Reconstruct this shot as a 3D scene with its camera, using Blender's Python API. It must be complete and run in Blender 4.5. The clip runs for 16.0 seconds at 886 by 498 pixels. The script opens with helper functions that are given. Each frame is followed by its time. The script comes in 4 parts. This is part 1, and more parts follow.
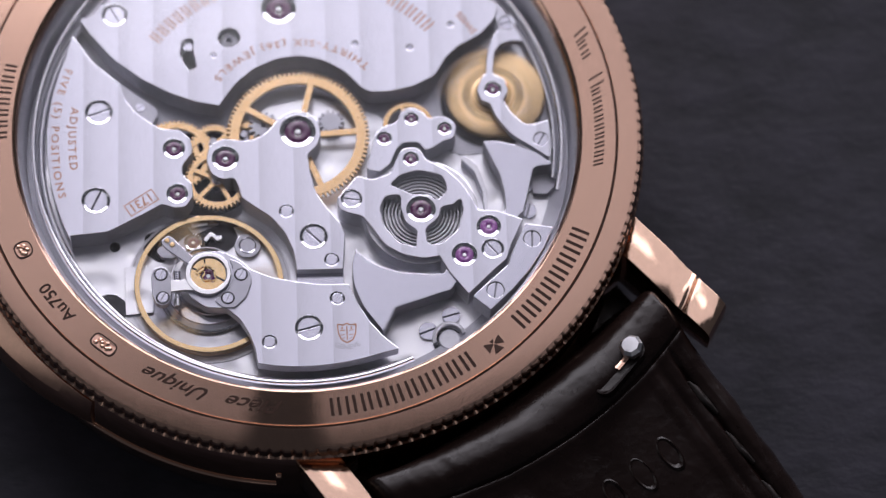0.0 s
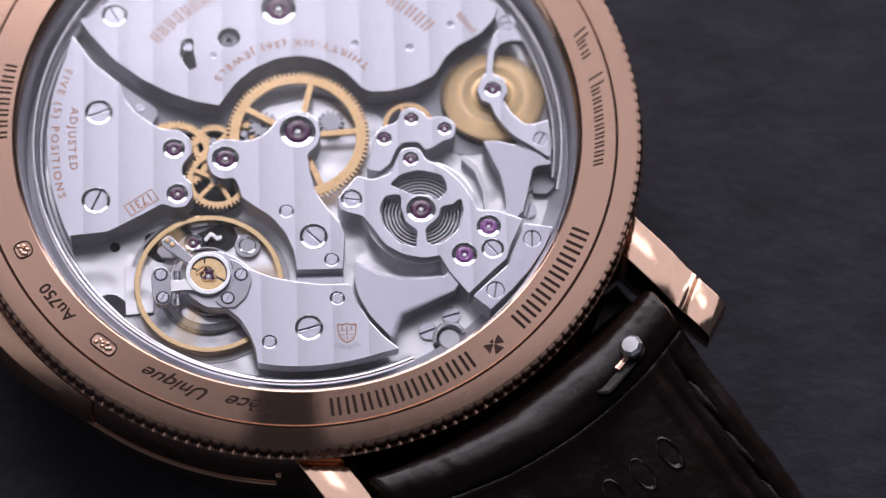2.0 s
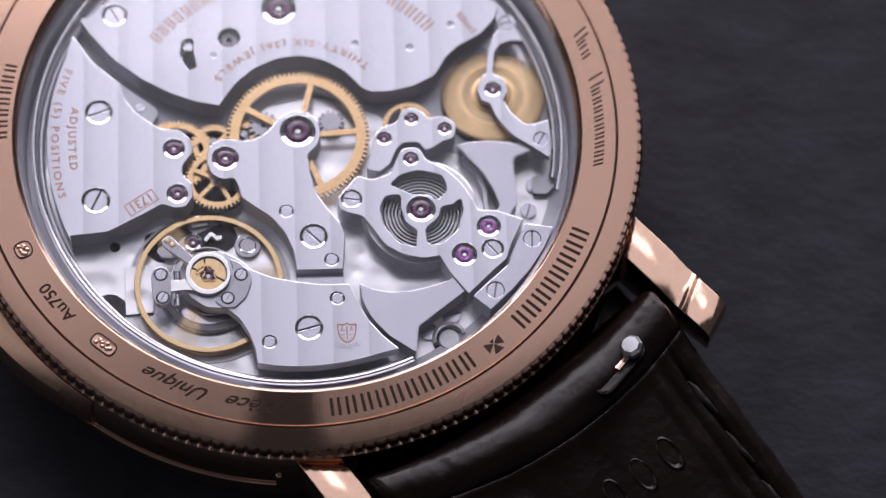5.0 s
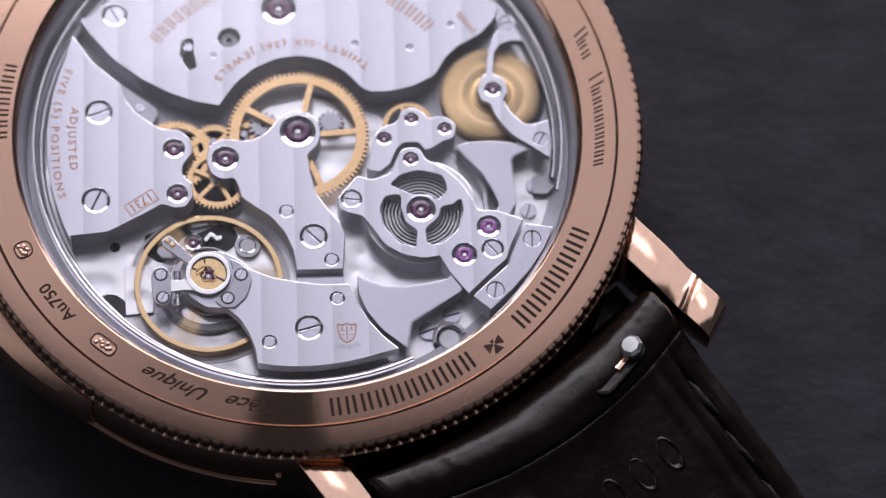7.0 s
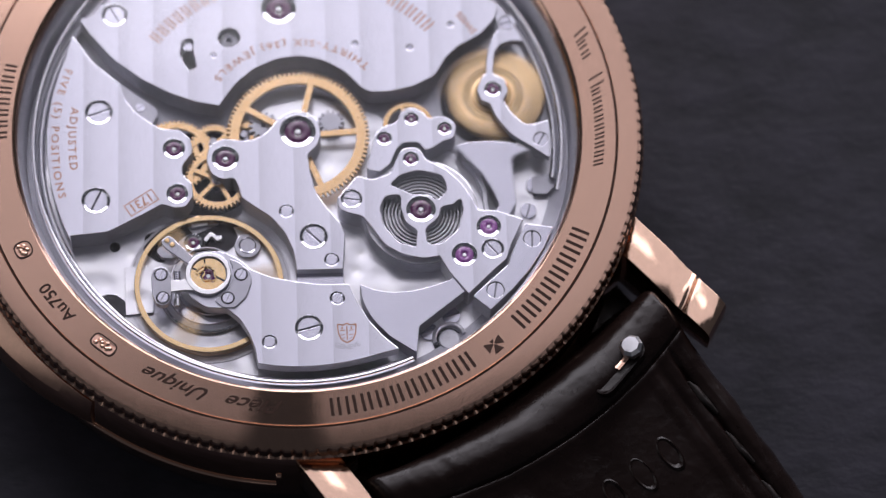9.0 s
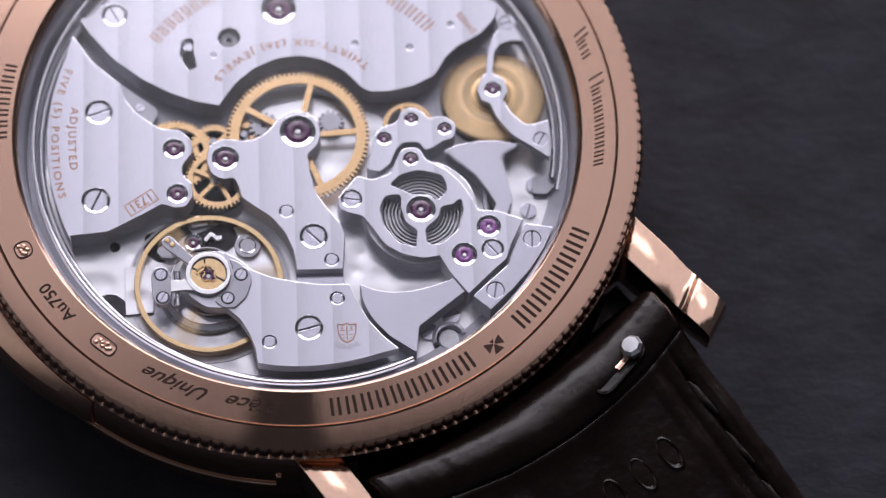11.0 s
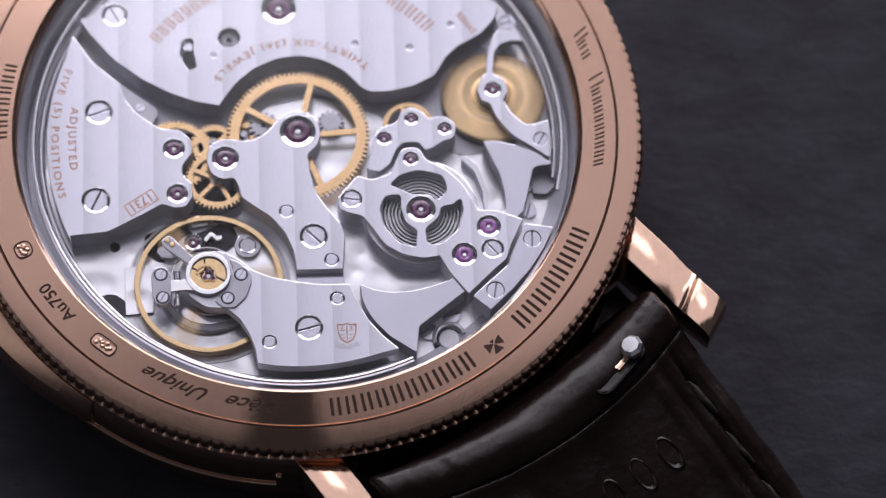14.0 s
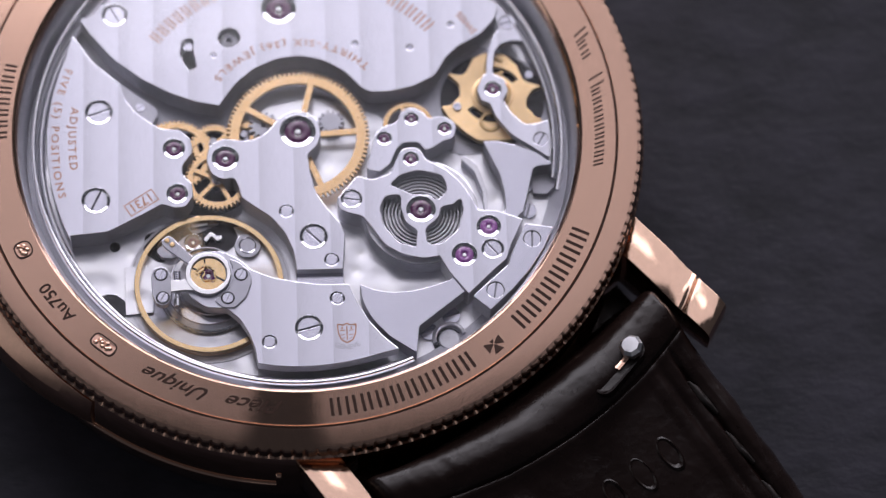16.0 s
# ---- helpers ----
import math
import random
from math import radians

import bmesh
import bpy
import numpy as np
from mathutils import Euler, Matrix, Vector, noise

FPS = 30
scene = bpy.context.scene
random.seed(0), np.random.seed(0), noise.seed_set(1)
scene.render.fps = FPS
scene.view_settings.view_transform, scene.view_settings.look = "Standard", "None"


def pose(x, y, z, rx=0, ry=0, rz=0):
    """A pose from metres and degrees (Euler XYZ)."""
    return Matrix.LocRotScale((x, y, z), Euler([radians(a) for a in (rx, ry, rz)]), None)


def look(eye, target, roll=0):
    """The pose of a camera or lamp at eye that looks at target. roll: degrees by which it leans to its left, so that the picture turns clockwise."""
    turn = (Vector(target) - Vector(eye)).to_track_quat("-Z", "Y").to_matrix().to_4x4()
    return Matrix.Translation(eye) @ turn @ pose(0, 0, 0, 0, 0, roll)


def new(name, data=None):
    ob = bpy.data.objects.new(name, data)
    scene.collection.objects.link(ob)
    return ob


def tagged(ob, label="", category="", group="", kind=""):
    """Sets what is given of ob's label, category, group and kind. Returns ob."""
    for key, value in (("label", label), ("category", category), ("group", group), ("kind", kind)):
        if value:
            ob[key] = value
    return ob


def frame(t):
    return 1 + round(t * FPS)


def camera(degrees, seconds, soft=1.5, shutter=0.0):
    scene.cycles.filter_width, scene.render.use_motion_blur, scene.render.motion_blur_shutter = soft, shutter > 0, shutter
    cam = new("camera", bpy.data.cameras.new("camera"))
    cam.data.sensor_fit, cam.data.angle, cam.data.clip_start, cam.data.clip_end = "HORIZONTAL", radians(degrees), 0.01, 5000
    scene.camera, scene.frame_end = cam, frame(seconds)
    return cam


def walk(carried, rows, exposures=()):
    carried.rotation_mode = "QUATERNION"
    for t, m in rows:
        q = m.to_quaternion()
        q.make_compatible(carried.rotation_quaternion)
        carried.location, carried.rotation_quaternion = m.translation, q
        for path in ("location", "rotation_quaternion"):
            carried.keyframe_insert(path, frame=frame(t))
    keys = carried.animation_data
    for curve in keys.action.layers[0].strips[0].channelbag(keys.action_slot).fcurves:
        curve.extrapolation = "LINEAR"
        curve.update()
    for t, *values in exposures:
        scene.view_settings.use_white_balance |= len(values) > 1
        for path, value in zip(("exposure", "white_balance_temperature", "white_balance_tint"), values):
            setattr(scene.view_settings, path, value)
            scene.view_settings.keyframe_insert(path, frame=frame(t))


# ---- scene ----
from mathutils.geometry import tessellate_polygon as tessellate

U = 0.00106                 # one drawing unit in metres: the case is 41 mm across
H = 8.6                     # height of the case back over the table, in drawing units
EYE = Vector((0.0, -86.92, 187.61)) * U
AIM = Vector((7.844, -6.329, 5.832)) * U

cam = camera(14.0, 16.0, soft=1.2, shutter=1.9)
cam.data.dof.use_dof, cam.data.dof.focus_distance, cam.data.dof.aperture_fstop = True, 194.8 * U, 29.0
walk(cam, [(0.0, look(EYE, AIM, 3.741)), (16.0, look(EYE, AIM, 3.741))])

# ---- light: a dim studio with one large softbox above and behind the watch ----
world = bpy.data.worlds.new("studio")
scene.world = world
world.use_nodes = True
world.node_tree.nodes["Background"].inputs[0].default_value = (0.55, 0.56, 0.66, 1)
world.node_tree.nodes["Background"].inputs[1].default_value = 0.075
scene.view_settings.exposure = 0.0


def softbox(name, eye, target, sx, sy, watts, colour):
    data = bpy.data.lights.new(name, "AREA")
    data.shape, data.size, data.size_y, data.energy, data.color = "RECTANGLE", sx, sy, watts, colour
    ob = new(name, data)
    ob.matrix_world = look(eye, target)
    return ob


softbox("softbox_back", (0.04, 0.62, 0.29), (0, 0, 0), 0.95, 0.36, 4.8, (1.0, 0.95, 1.05))
softbox("softbox_overhead", (0.04, 0.41, 0.64), (0, 0, 0), 0.66, 0.54, 0.88, (1.0, 0.95, 1.07))
softbox("softbox_left", (-0.50, -0.04, 0.36), (0, 0, 0), 0.30, 0.44, 0.24, (1.0, 0.96, 1.0))
softbox("softbox_front", (0.05, -0.62, 0.30), (0, 0, 0), 0.45, 0.14, 0.04, (1.0, 0.96, 1.02))
softbox("lamp_small", (-0.025, 0.36, 0.62), (0, 0, 0), 0.08, 0.08, 0.04, (1.0, 0.96, 1.03))
softbox("lamp_strip", (-0.094, 0.445, 0.527), (0, 0, 0), 0.22, 0.12, 0.17, (1.0, 0.95, 1.04))


# ---- materials ----
def nodes_of(name):
    m = bpy.data.materials.new(name)
    m.use_nodes = True
    nt = m.node_tree
    return m, nt, nt.nodes["Principled BSDF"]


def node(nt, kind, **values):
    n = nt.nodes.new(kind)
    for k, v in values.items():
        if k in n.inputs:
            n.inputs[k].default_value = v
    return n


def coords(nt, scale):
    tc = nt.nodes.new("ShaderNodeTexCoord")
    mp = node(nt, "ShaderNodeMapping", Scale=scale)
    nt.links.new(tc.outputs["Object"], mp.inputs["Vector"])
    return mp.outputs["Vector"]


def ramp(nt, fac, stops):
    r = nt.nodes.new("ShaderNodeValToRGB")
    while len(r.color_ramp.elements) < len(stops):
        r.color_ramp.elements.new(0.5)
    for el, (p, c) in zip(r.color_ramp.elements, stops):
        el.position, el.color = p, (*c, 1) if len(c) == 3 else c
    nt.links.new(fac, r.inputs["Fac"])
    return r.outputs["Color"]


def bump(nt, bs, height, strength, distance):
    b = node(nt, "ShaderNodeBump", Strength=strength, Distance=distance)
    nt.links.new(height, b.inputs["Height"])
    nt.links.new(b.outputs["Normal"], bs.inputs["Normal"])
    return b


def metal(name, colour, rough, grain=(2500, 2500, 2500), amount=0.06, bumped=0.0, dark=0.8):
    """A metal with fine grain in colour and gloss; grain is the noise's scale along x, y, z per metre."""
    m, nt, bs = nodes_of(name)
    bs.inputs["Metallic"].default_value = 1
    v = coords(nt, grain)
    n = node(nt, "ShaderNodeTexNoise", Scale=1.0, Detail=4.0, Roughness=0.6)
    nt.links.new(v, n.inputs["Vector"])
    c = ramp(nt, n.outputs["Fac"], [(0.25, [x * dark for x in colour]), (0.75, colour)])
    nt.links.new(c, bs.inputs["Base Color"])
    r = node(nt, "ShaderNodeMapRange", **{"To Min": rough - amount, "To Max": rough + amount})
    nt.links.new(n.outputs["Fac"], r.inputs["Value"])
    nt.links.new(r.outputs["Result"], bs.inputs["Roughness"])
    if bumped:
        bump(nt, bs, n.outputs["Fac"], bumped, 0.00002)
    return m


def striped_steel(name, colour):
    """Rhodium-plated steel with broad parallel stripes, each finely brushed."""
    m, nt, bs = nodes_of(name)
    bs.inputs["Metallic"].default_value = 1
    tc = nt.nodes.new("ShaderNodeTexCoord")
    sep = nt.nodes.new("ShaderNodeSeparateXYZ")
    nt.links.new(tc.outputs["Object"], sep.inputs[0])
    mul = nt.nodes.new("ShaderNodeMath")
    mul.operation = "MULTIPLY_ADD"
    mul.inputs[1].default_value, mul.inputs[2].default_value = 1 / (1.93 * U), 100.13
    nt.links.new(sep.outputs["X"], mul.inputs[0])
    fr = nt.nodes.new("ShaderNodeMath")
    fr.operation = "FRACT"
    nt.links.new(mul.outputs[0], fr.inputs[0])
    v = coords(nt, (9000, 1500, 2000))
    n = node(nt, "ShaderNodeTexNoise", Scale=1.0, Detail=3.0)
    nt.links.new(v, n.inputs["Vector"])
    band = ramp(nt, fr.outputs[0], [(0.0, [x * 0.83 for x in colour]), (0.5, [x * 0.95 for x in colour]), (0.97, colour), (1.0, [x * 0.83 for x in colour])])
    mix = nt.nodes.new("ShaderNodeMix")
    mix.data_type, mix.blend_type = "RGBA", "MULTIPLY"
    mix.inputs["Factor"].default_value = 0.25
    g = ramp(nt, n.outputs["Fac"], [(0.3, (0.75, 0.75, 0.75)), (0.7, (1, 1, 1))])
    nt.links.new(band, mix.inputs["A"])
    nt.links.new(g, mix.inputs["B"])
    nt.links.new(mix.outputs["Result"], bs.inputs["Base Color"])
    bs.inputs["Roughness"].default_value = 0.36
    sq = nt.nodes.new("ShaderNodeMath")
    sq.operation = "POWER"
    sq.inputs[1].default_value = 2
    nt.links.new(fr.outputs[0], sq.inputs[0])
    ad = nt.nodes.new("ShaderNodeMath")
    ad.operation = "MULTIPLY_ADD"
    ad.inputs[1].default_value = 0.12
    nt.links.new(n.outputs["Fac"], ad.inputs[0])
    nt.links.new(sq.outputs[0], ad.inputs[2])
    bump(nt, bs, ad.outputs[0], 0.14, 0.00003)
    return m


def perlage(name):
    """Nickel-white plate ground with small overlapping round pearls."""
    m, nt, bs = nodes_of(name)
    bs.inputs["Metallic"].default_value = 1
    v = coords(nt, (700, 700, 1))
    vo = node(nt, "ShaderNodeTexVoronoi", Scale=1.0, Randomness=0.5, Smoothness=0.6)
    vo.feature = "SMOOTH_F1"
    nt.links.new(v, vo.inputs["Vector"])
    c = ramp(nt, vo.outputs["Distance"], [(0.0, (0.96, 0.96, 0.98)), (0.35, (0.84, 0.84, 0.90)), (0.6, (0.95, 0.95, 0.98))])
    nt.links.new(c, bs.inputs["Base Color"])
    bs.inputs["Roughness"].default_value = 0.3
    bump(nt, bs, vo.outputs["Distance"], 0.38, 0.0003)
    return m


def plain(name, colour, rough, metallic=0.0, coat=0.0, vary=0.15, scale=3000, bumped=0.0):
    m, nt, bs = nodes_of(name)
    bs.inputs["Metallic"].default_value = metallic
    bs.inputs["Roughness"].default_value = rough
    bs.inputs["Coat Weight"].default_value = coat
    v = coords(nt, (scale,) * 3)
    n = node(nt, "ShaderNodeTexNoise", Scale=1.0, Detail=3.0)
    nt.links.new(v, n.inputs["Vector"])
    c = ramp(nt, n.outputs["Fac"], [(0.3, [x * (1 - vary) for x in colour]), (0.7, [min(1, x * (1 + vary)) for x in colour])])
    nt.links.new(c, bs.inputs["Base Color"])
    if bumped:
        bump(nt, bs, n.outputs["Fac"], bumped, 0.0001)
    return m


def leather(name, colour, rough):
    """Dark calf: fine pores over broad soft creases."""
    m, nt, bs = nodes_of(name)
    v = coords(nt, (1, 1, 1))
    a = node(nt, "ShaderNodeTexVoronoi", Scale=1900.0, Randomness=0.9)
    b = node(nt, "ShaderNodeTexNoise", Scale=240.0, Detail=6.0, Roughness=0.62)
    for n in (a, b):
        nt.links.new(v, n.inputs["Vector"])
    c = ramp(nt, b.outputs["Fac"], [(0.3, [x * 0.7 for x in colour]), (0.7, [x * 1.3 for x in colour])])
    nt.links.new(c, bs.inputs["Base Color"])
    bs.inputs["Specular IOR Level"].default_value = 0.27
    r = node(nt, "ShaderNodeMapRange", **{"To Min": rough - 0.08, "To Max": rough + 0.20})
    nt.links.new(b.outputs["Fac"], r.inputs["Value"])
    nt.links.new(r.outputs["Result"], bs.inputs["Roughness"])
    ad = nt.nodes.new("ShaderNodeMath")
    ad.operation = "MULTIPLY_ADD"
    ad.inputs[1].default_value = 0.16
    nt.links.new(a.outputs["Distance"], ad.inputs[0])
    nt.links.new(b.outputs["Fac"], ad.inputs[2])
    bump(nt, bs, ad.outputs[0], 0.40, 0.00022)
    return m


def slate(name):
    """Blue-black leather-like sheet with soft mottling."""
    m, nt, bs = nodes_of(name)
    v = coords(nt, (1, 1.6, 1))
    a = node(nt, "ShaderNodeTexNoise", Scale=170.0, Detail=7.0, Roughness=0.62)
    b = node(nt, "ShaderNodeTexNoise", Scale=900.0, Detail=4.0, Roughness=0.6)
    for n in (a, b):
        nt.links.new(v, n.inputs["Vector"])
    c = ramp(nt, a.outputs["Fac"], [(0.3, (0.010, 0.010, 0.015)), (0.7, (0.031, 0.030, 0.043))])
    nt.links.new(c, bs.inputs["Base Color"])
    bs.inputs["Roughness"].default_value = 0.62
    bs.inputs["Specular IOR Level"].default_value = 0.27
    ad = nt.nodes.new("ShaderNodeMath")
    ad.operation = "MULTIPLY_ADD"
    ad.inputs[1].default_value = 0.4
    nt.links.new(b.outputs["Fac"], ad.inputs[0])
    nt.links.new(a.outputs["Fac"], ad.inputs[2])
    bump(nt, bs, ad.outputs[0], 0.20, 0.0008)
    return m


def crystal_glass(name):
    """Coated sapphire: clear, with a faint mirror that grows at grazing angles."""
    m = bpy.data.materials.new(name)
    m.use_nodes = True
    nt = m.node_tree
    nt.nodes.clear()
    out = nt.nodes.new("ShaderNodeOutputMaterial")
    mix = nt.nodes.new("ShaderNodeMixShader")
    clear = nt.nodes.new("ShaderNodeBsdfTransparent")
    gloss = node(nt, "ShaderNodeBsdfGlossy", Roughness=0.01)
    facing = node(nt, "ShaderNodeLayerWeight", Blend=0.5)
    power = nt.nodes.new("ShaderNodeMath")
    power.operation, power.inputs[1].default_value = "POWER", 5.0
    nt.links.new(facing.outputs["Facing"], power.inputs[0])
    share = nt.nodes.new("ShaderNodeMath")
    share.operation, share.inputs[1].default_value, share.inputs[2].default_value = "MULTIPLY_ADD", 0.5, 0.022
    nt.links.new(power.outputs[0], share.inputs[0])
    nt.links.new(share.outputs[0], mix.inputs[0])
    nt.links.new(clear.outputs[0], mix.inputs[1])
    nt.links.new(gloss.outputs[0], mix.inputs[2])
    nt.links.new(mix.outputs[0], out.inputs["Surface"])
    return m


GOLD = metal("rose_gold_satin", (0.595, 0.388, 0.292), 0.21, (9000, 1400, 3000), 0.05, 0.10, dark=0.86)


def dark_reflection_patch(m, middle, inner, outer):
    """Lowers the roughness round one bearing of the ring, to imitate a dark reflection there."""
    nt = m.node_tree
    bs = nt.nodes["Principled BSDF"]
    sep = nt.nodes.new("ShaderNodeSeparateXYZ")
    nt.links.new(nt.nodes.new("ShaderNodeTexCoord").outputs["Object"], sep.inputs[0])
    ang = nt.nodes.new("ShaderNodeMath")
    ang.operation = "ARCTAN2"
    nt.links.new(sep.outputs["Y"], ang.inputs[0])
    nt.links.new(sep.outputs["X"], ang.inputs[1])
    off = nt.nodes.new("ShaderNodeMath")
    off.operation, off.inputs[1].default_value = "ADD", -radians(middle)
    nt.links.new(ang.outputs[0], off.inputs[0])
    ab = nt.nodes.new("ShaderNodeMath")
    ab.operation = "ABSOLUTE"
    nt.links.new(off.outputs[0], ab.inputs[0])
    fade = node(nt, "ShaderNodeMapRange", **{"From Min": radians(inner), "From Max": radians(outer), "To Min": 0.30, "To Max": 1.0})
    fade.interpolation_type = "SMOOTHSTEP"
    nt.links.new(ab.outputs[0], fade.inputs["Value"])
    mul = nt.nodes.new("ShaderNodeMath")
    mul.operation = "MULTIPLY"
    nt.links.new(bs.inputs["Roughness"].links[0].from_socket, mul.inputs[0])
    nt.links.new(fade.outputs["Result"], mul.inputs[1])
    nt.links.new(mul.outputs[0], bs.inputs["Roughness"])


# stands in for a dark reflection at the foot of the satin ring
dark_reflection_patch(GOLD, -93.5, 3.0, 9.0)
GOLD_POLISH = metal("rose_gold_polished", (0.84, 0.55, 0.41), 0.09, (800, 800, 800), 0.03, dark=0.92)
def spun(name, colour, rough):
    """Brass turned on a lathe: the gloss runs round the axis."""
    m, nt, bs = nodes_of(name)
    bs.inputs["Metallic"].default_value = 1
    bs.inputs["Roughness"].default_value = rough
    bs.inputs["Anisotropic"].default_value = 0.85
    bs.inputs["Anisotropic Rotation"].default_value = 0.0
    tan = nt.nodes.new("ShaderNodeTangent")
    tan.direction_type, tan.axis = "RADIAL", "Z"
    nt.links.new(tan.outputs[0], bs.inputs["Tangent"])
    v = coords(nt, (1200, 1200, 1200))
    n = node(nt, "ShaderNodeTexNoise", Scale=1.0, Detail=3.0)
    nt.links.new(v, n.inputs["Vector"])
    c = ramp(nt, n.outputs["Fac"], [(0.3, [x * 0.85 for x in colour]), (0.7, colour)])
    nt.links.new(c, bs.inputs["Base Color"])
    return m


SPUN = spun("spun_brass", (0.90, 0.64, 0.36), 0.30)
GOLD_SOFT = metal("rose_gold_buffed", (0.86, 0.58, 0.43), 0.12, (2500, 2500, 2500), 0.05, dark=0.9)
GOLD_SLIDE = metal("rose_gold_worn", (0.70, 0.45, 0.34), 0.34, (2500, 2500, 2500), 0.06, dark=0.85)
GOLD_BUFF = metal("rose_gold_half_polished", (0.72, 0.46, 0.36), 0.16, (3000, 3000, 3000), 0.03, dark=0.92)
GILT_POLISH = metal("polished_gilt", (0.88, 0.64, 0.36), 0.12, (2000, 2000, 2000), 0.04, dark=0.92)
GOLD_DARK = plain("engraving_floor", (0.055, 0.028, 0.02), 0.5, 0.6)
STEEL = striped_steel("striped_steel", (0.70, 0.70, 0.795))
STEEL_POLISH = metal("polished_steel", (0.84, 0.84, 0.90), 0.15, (900, 900, 900), 0.03, dark=0.92)
STEEL_SATIN = metal("satin_steel", (0.46, 0.46, 0.52), 0.30, (9000, 1800, 2000), 0.06)
STEEL_BRIGHT = metal("bright_satin_steel", (0.93, 0.93, 0.96), 0.30, (4000, 4000, 4000), 0.05, dark=0.95)
STEEL_EDGE = metal("cut_steel_edge", (0.78, 0.78, 0.84), 0.46, (3000, 3000, 3000), 0.08)
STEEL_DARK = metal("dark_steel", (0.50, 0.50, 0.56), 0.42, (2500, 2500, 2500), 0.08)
# darker tone that puts shade into flanks and screw slots
STEEL_SHADE = metal("shade_toned_steel", (0.36, 0.36, 0.41), 0.42, (3000, 3000, 3000), 0.06)
MIRROR = metal("black_polished_steel", (0.60, 0.60, 0.69), 0.20, (900, 900, 900), 0.03, dark=0.95)
PEARL = perlage("pearled_plate")
BRASS = metal("gilt_brass", (0.80, 0.545, 0.305), 0.26, (4000, 4000, 4000), 0.05, dark=0.9)
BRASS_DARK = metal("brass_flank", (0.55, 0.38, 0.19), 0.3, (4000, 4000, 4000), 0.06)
RUBY = plain("ruby", (0.115, 0.02, 0.10), 0.06, 0.0, 1.0, 0.2, 2500)
RUBY_PALE = plain("pale_ruby", (0.36, 0.11, 0.42), 0.06, 0.0, 1.0, 0.2, 2500)
GILT_INK = plain("gilt_engraving", (0.56, 0.29, 0.19), 0.5, 0.1)
# near-black puts the shade inside sinks, bores and slots into the colour
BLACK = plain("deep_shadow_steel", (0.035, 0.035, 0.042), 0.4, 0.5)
LEATHER = leather("dark_brown_leather", (0.0125, 0.0068, 0.0058), 0.21)
THREAD = plain("brown_thread", (0.012, 0.007, 0.0055), 0.5, vary=0.5, scale=1800, bumped=0.8)
TABLE = slate("blue_black_sheet")
GLASS = crystal_glass("sapphire")


# ---- building helpers; drawings are in units of U ----
def mesh(name, verts, faces, mats, index=None, smooth=35):
    me = bpy.data.meshes.new(name)
    me.from_pydata([(x * U, y * U, z * U) for x, y, z in verts], [], faces)
    for m in mats if isinstance(mats, (list, tuple)) else [mats]:
        me.materials.append(m)
    if index:
        me.polygons.foreach_set("material_index", index)
    bm = bmesh.new()
    bm.from_mesh(me)
    bmesh.ops.remove_doubles(bm, verts=bm.verts, dist=1e-7)
    bmesh.ops.recalc_face_normals(bm, faces=bm.faces)
    bm.to_mesh(me)
    bm.free()
    me.polygons.foreach_set("use_smooth", [True] * len(me.polygons))
    me.set_sharp_from_angle(angle=radians(smooth))
    return me


def part(name, me, parent, label="", at=None, kind=""):
    ob = new(name, me)
    ob.parent = parent
    if at is not None:
        ob.matrix_basis = at
    return tagged(ob, label, kind=kind)


def at(x, y, z, turn=0.0, size=1.0):
    return Matrix.Translation((x * U, y * U, z * U)) @ pose(0, 0, 0, 0, 0, turn) @ Matrix.Diagonal((size, size, size, 1))


def fillet(corners, steps=6):
    """A closed outline from corners (x, y, radius)."""
    out, n = [], len(corners)
    for i in range(n):
        p = Vector(corners[i][:2])
        a, b = Vector(corners[i - 1][:2]), Vector(corners[(i + 1) % n][:2])
        r = corners[i][2] if len(corners[i]) > 2 else 0.25
        da, db = (a - p), (b - p)
        la, lb = da.length, db.length
        da, db = da / la, db / lb
        ang = math.acos(max(-1, min(1, da.dot(db))))
        t = min(r / max(1e-4, math.tan(ang / 2)), 0.49 * la, 0.49 * lb)
        if r <= 0 or ang > 3.12:
            out.append(p)
            continue
        p0, p1 = p + da * t, p + db * t
        for k in range(steps + 1):
            s = k / steps
            out.append(p0 * (1 - s) ** 2 + p * 2 * s * (1 - s) + p1 * s * s)
    clean = []
    for p in out:
        if not clean or (p - clean[-1]).length > 1e-3:
            clean.append(p)
    if (clean[0] - clean[-1]).length < 1e-3:
        clean.pop()
    return clean


def circle(x, y, r, n=28, a0=0.0):
    return [Vector((x + r * math.cos(a0 + k * math.tau / n), y + r * math.sin(a0 + k * math.tau / n))) for k in range(n)]


def area(loop):
    return sum(a.x * b.y - b.x * a.y for a, b in zip(loop, loop[1:] + loop[:1])) / 2


def inset(loop, d):
    """The loop moved inwards by d (outwards for a hole's loop when d is negative)."""
    n, out = len(loop), []
    for i in range(n):
        a, p, b = loop[i - 1], loop[i], loop[(i + 1) % n]
        e0, e1 = (p - a).normalized(), (b - p).normalized()
        m = Vector((-e0.y - e1.y, e0.x + e1.x))
        if m.length < 1e-6:
            m = Vector((-e0.y, e0.x))
        m.normalize()
        k = max(0.5, m.dot(Vector((-e0.y, e0.x))))
        out.append(p + m * (d / k))
    return out


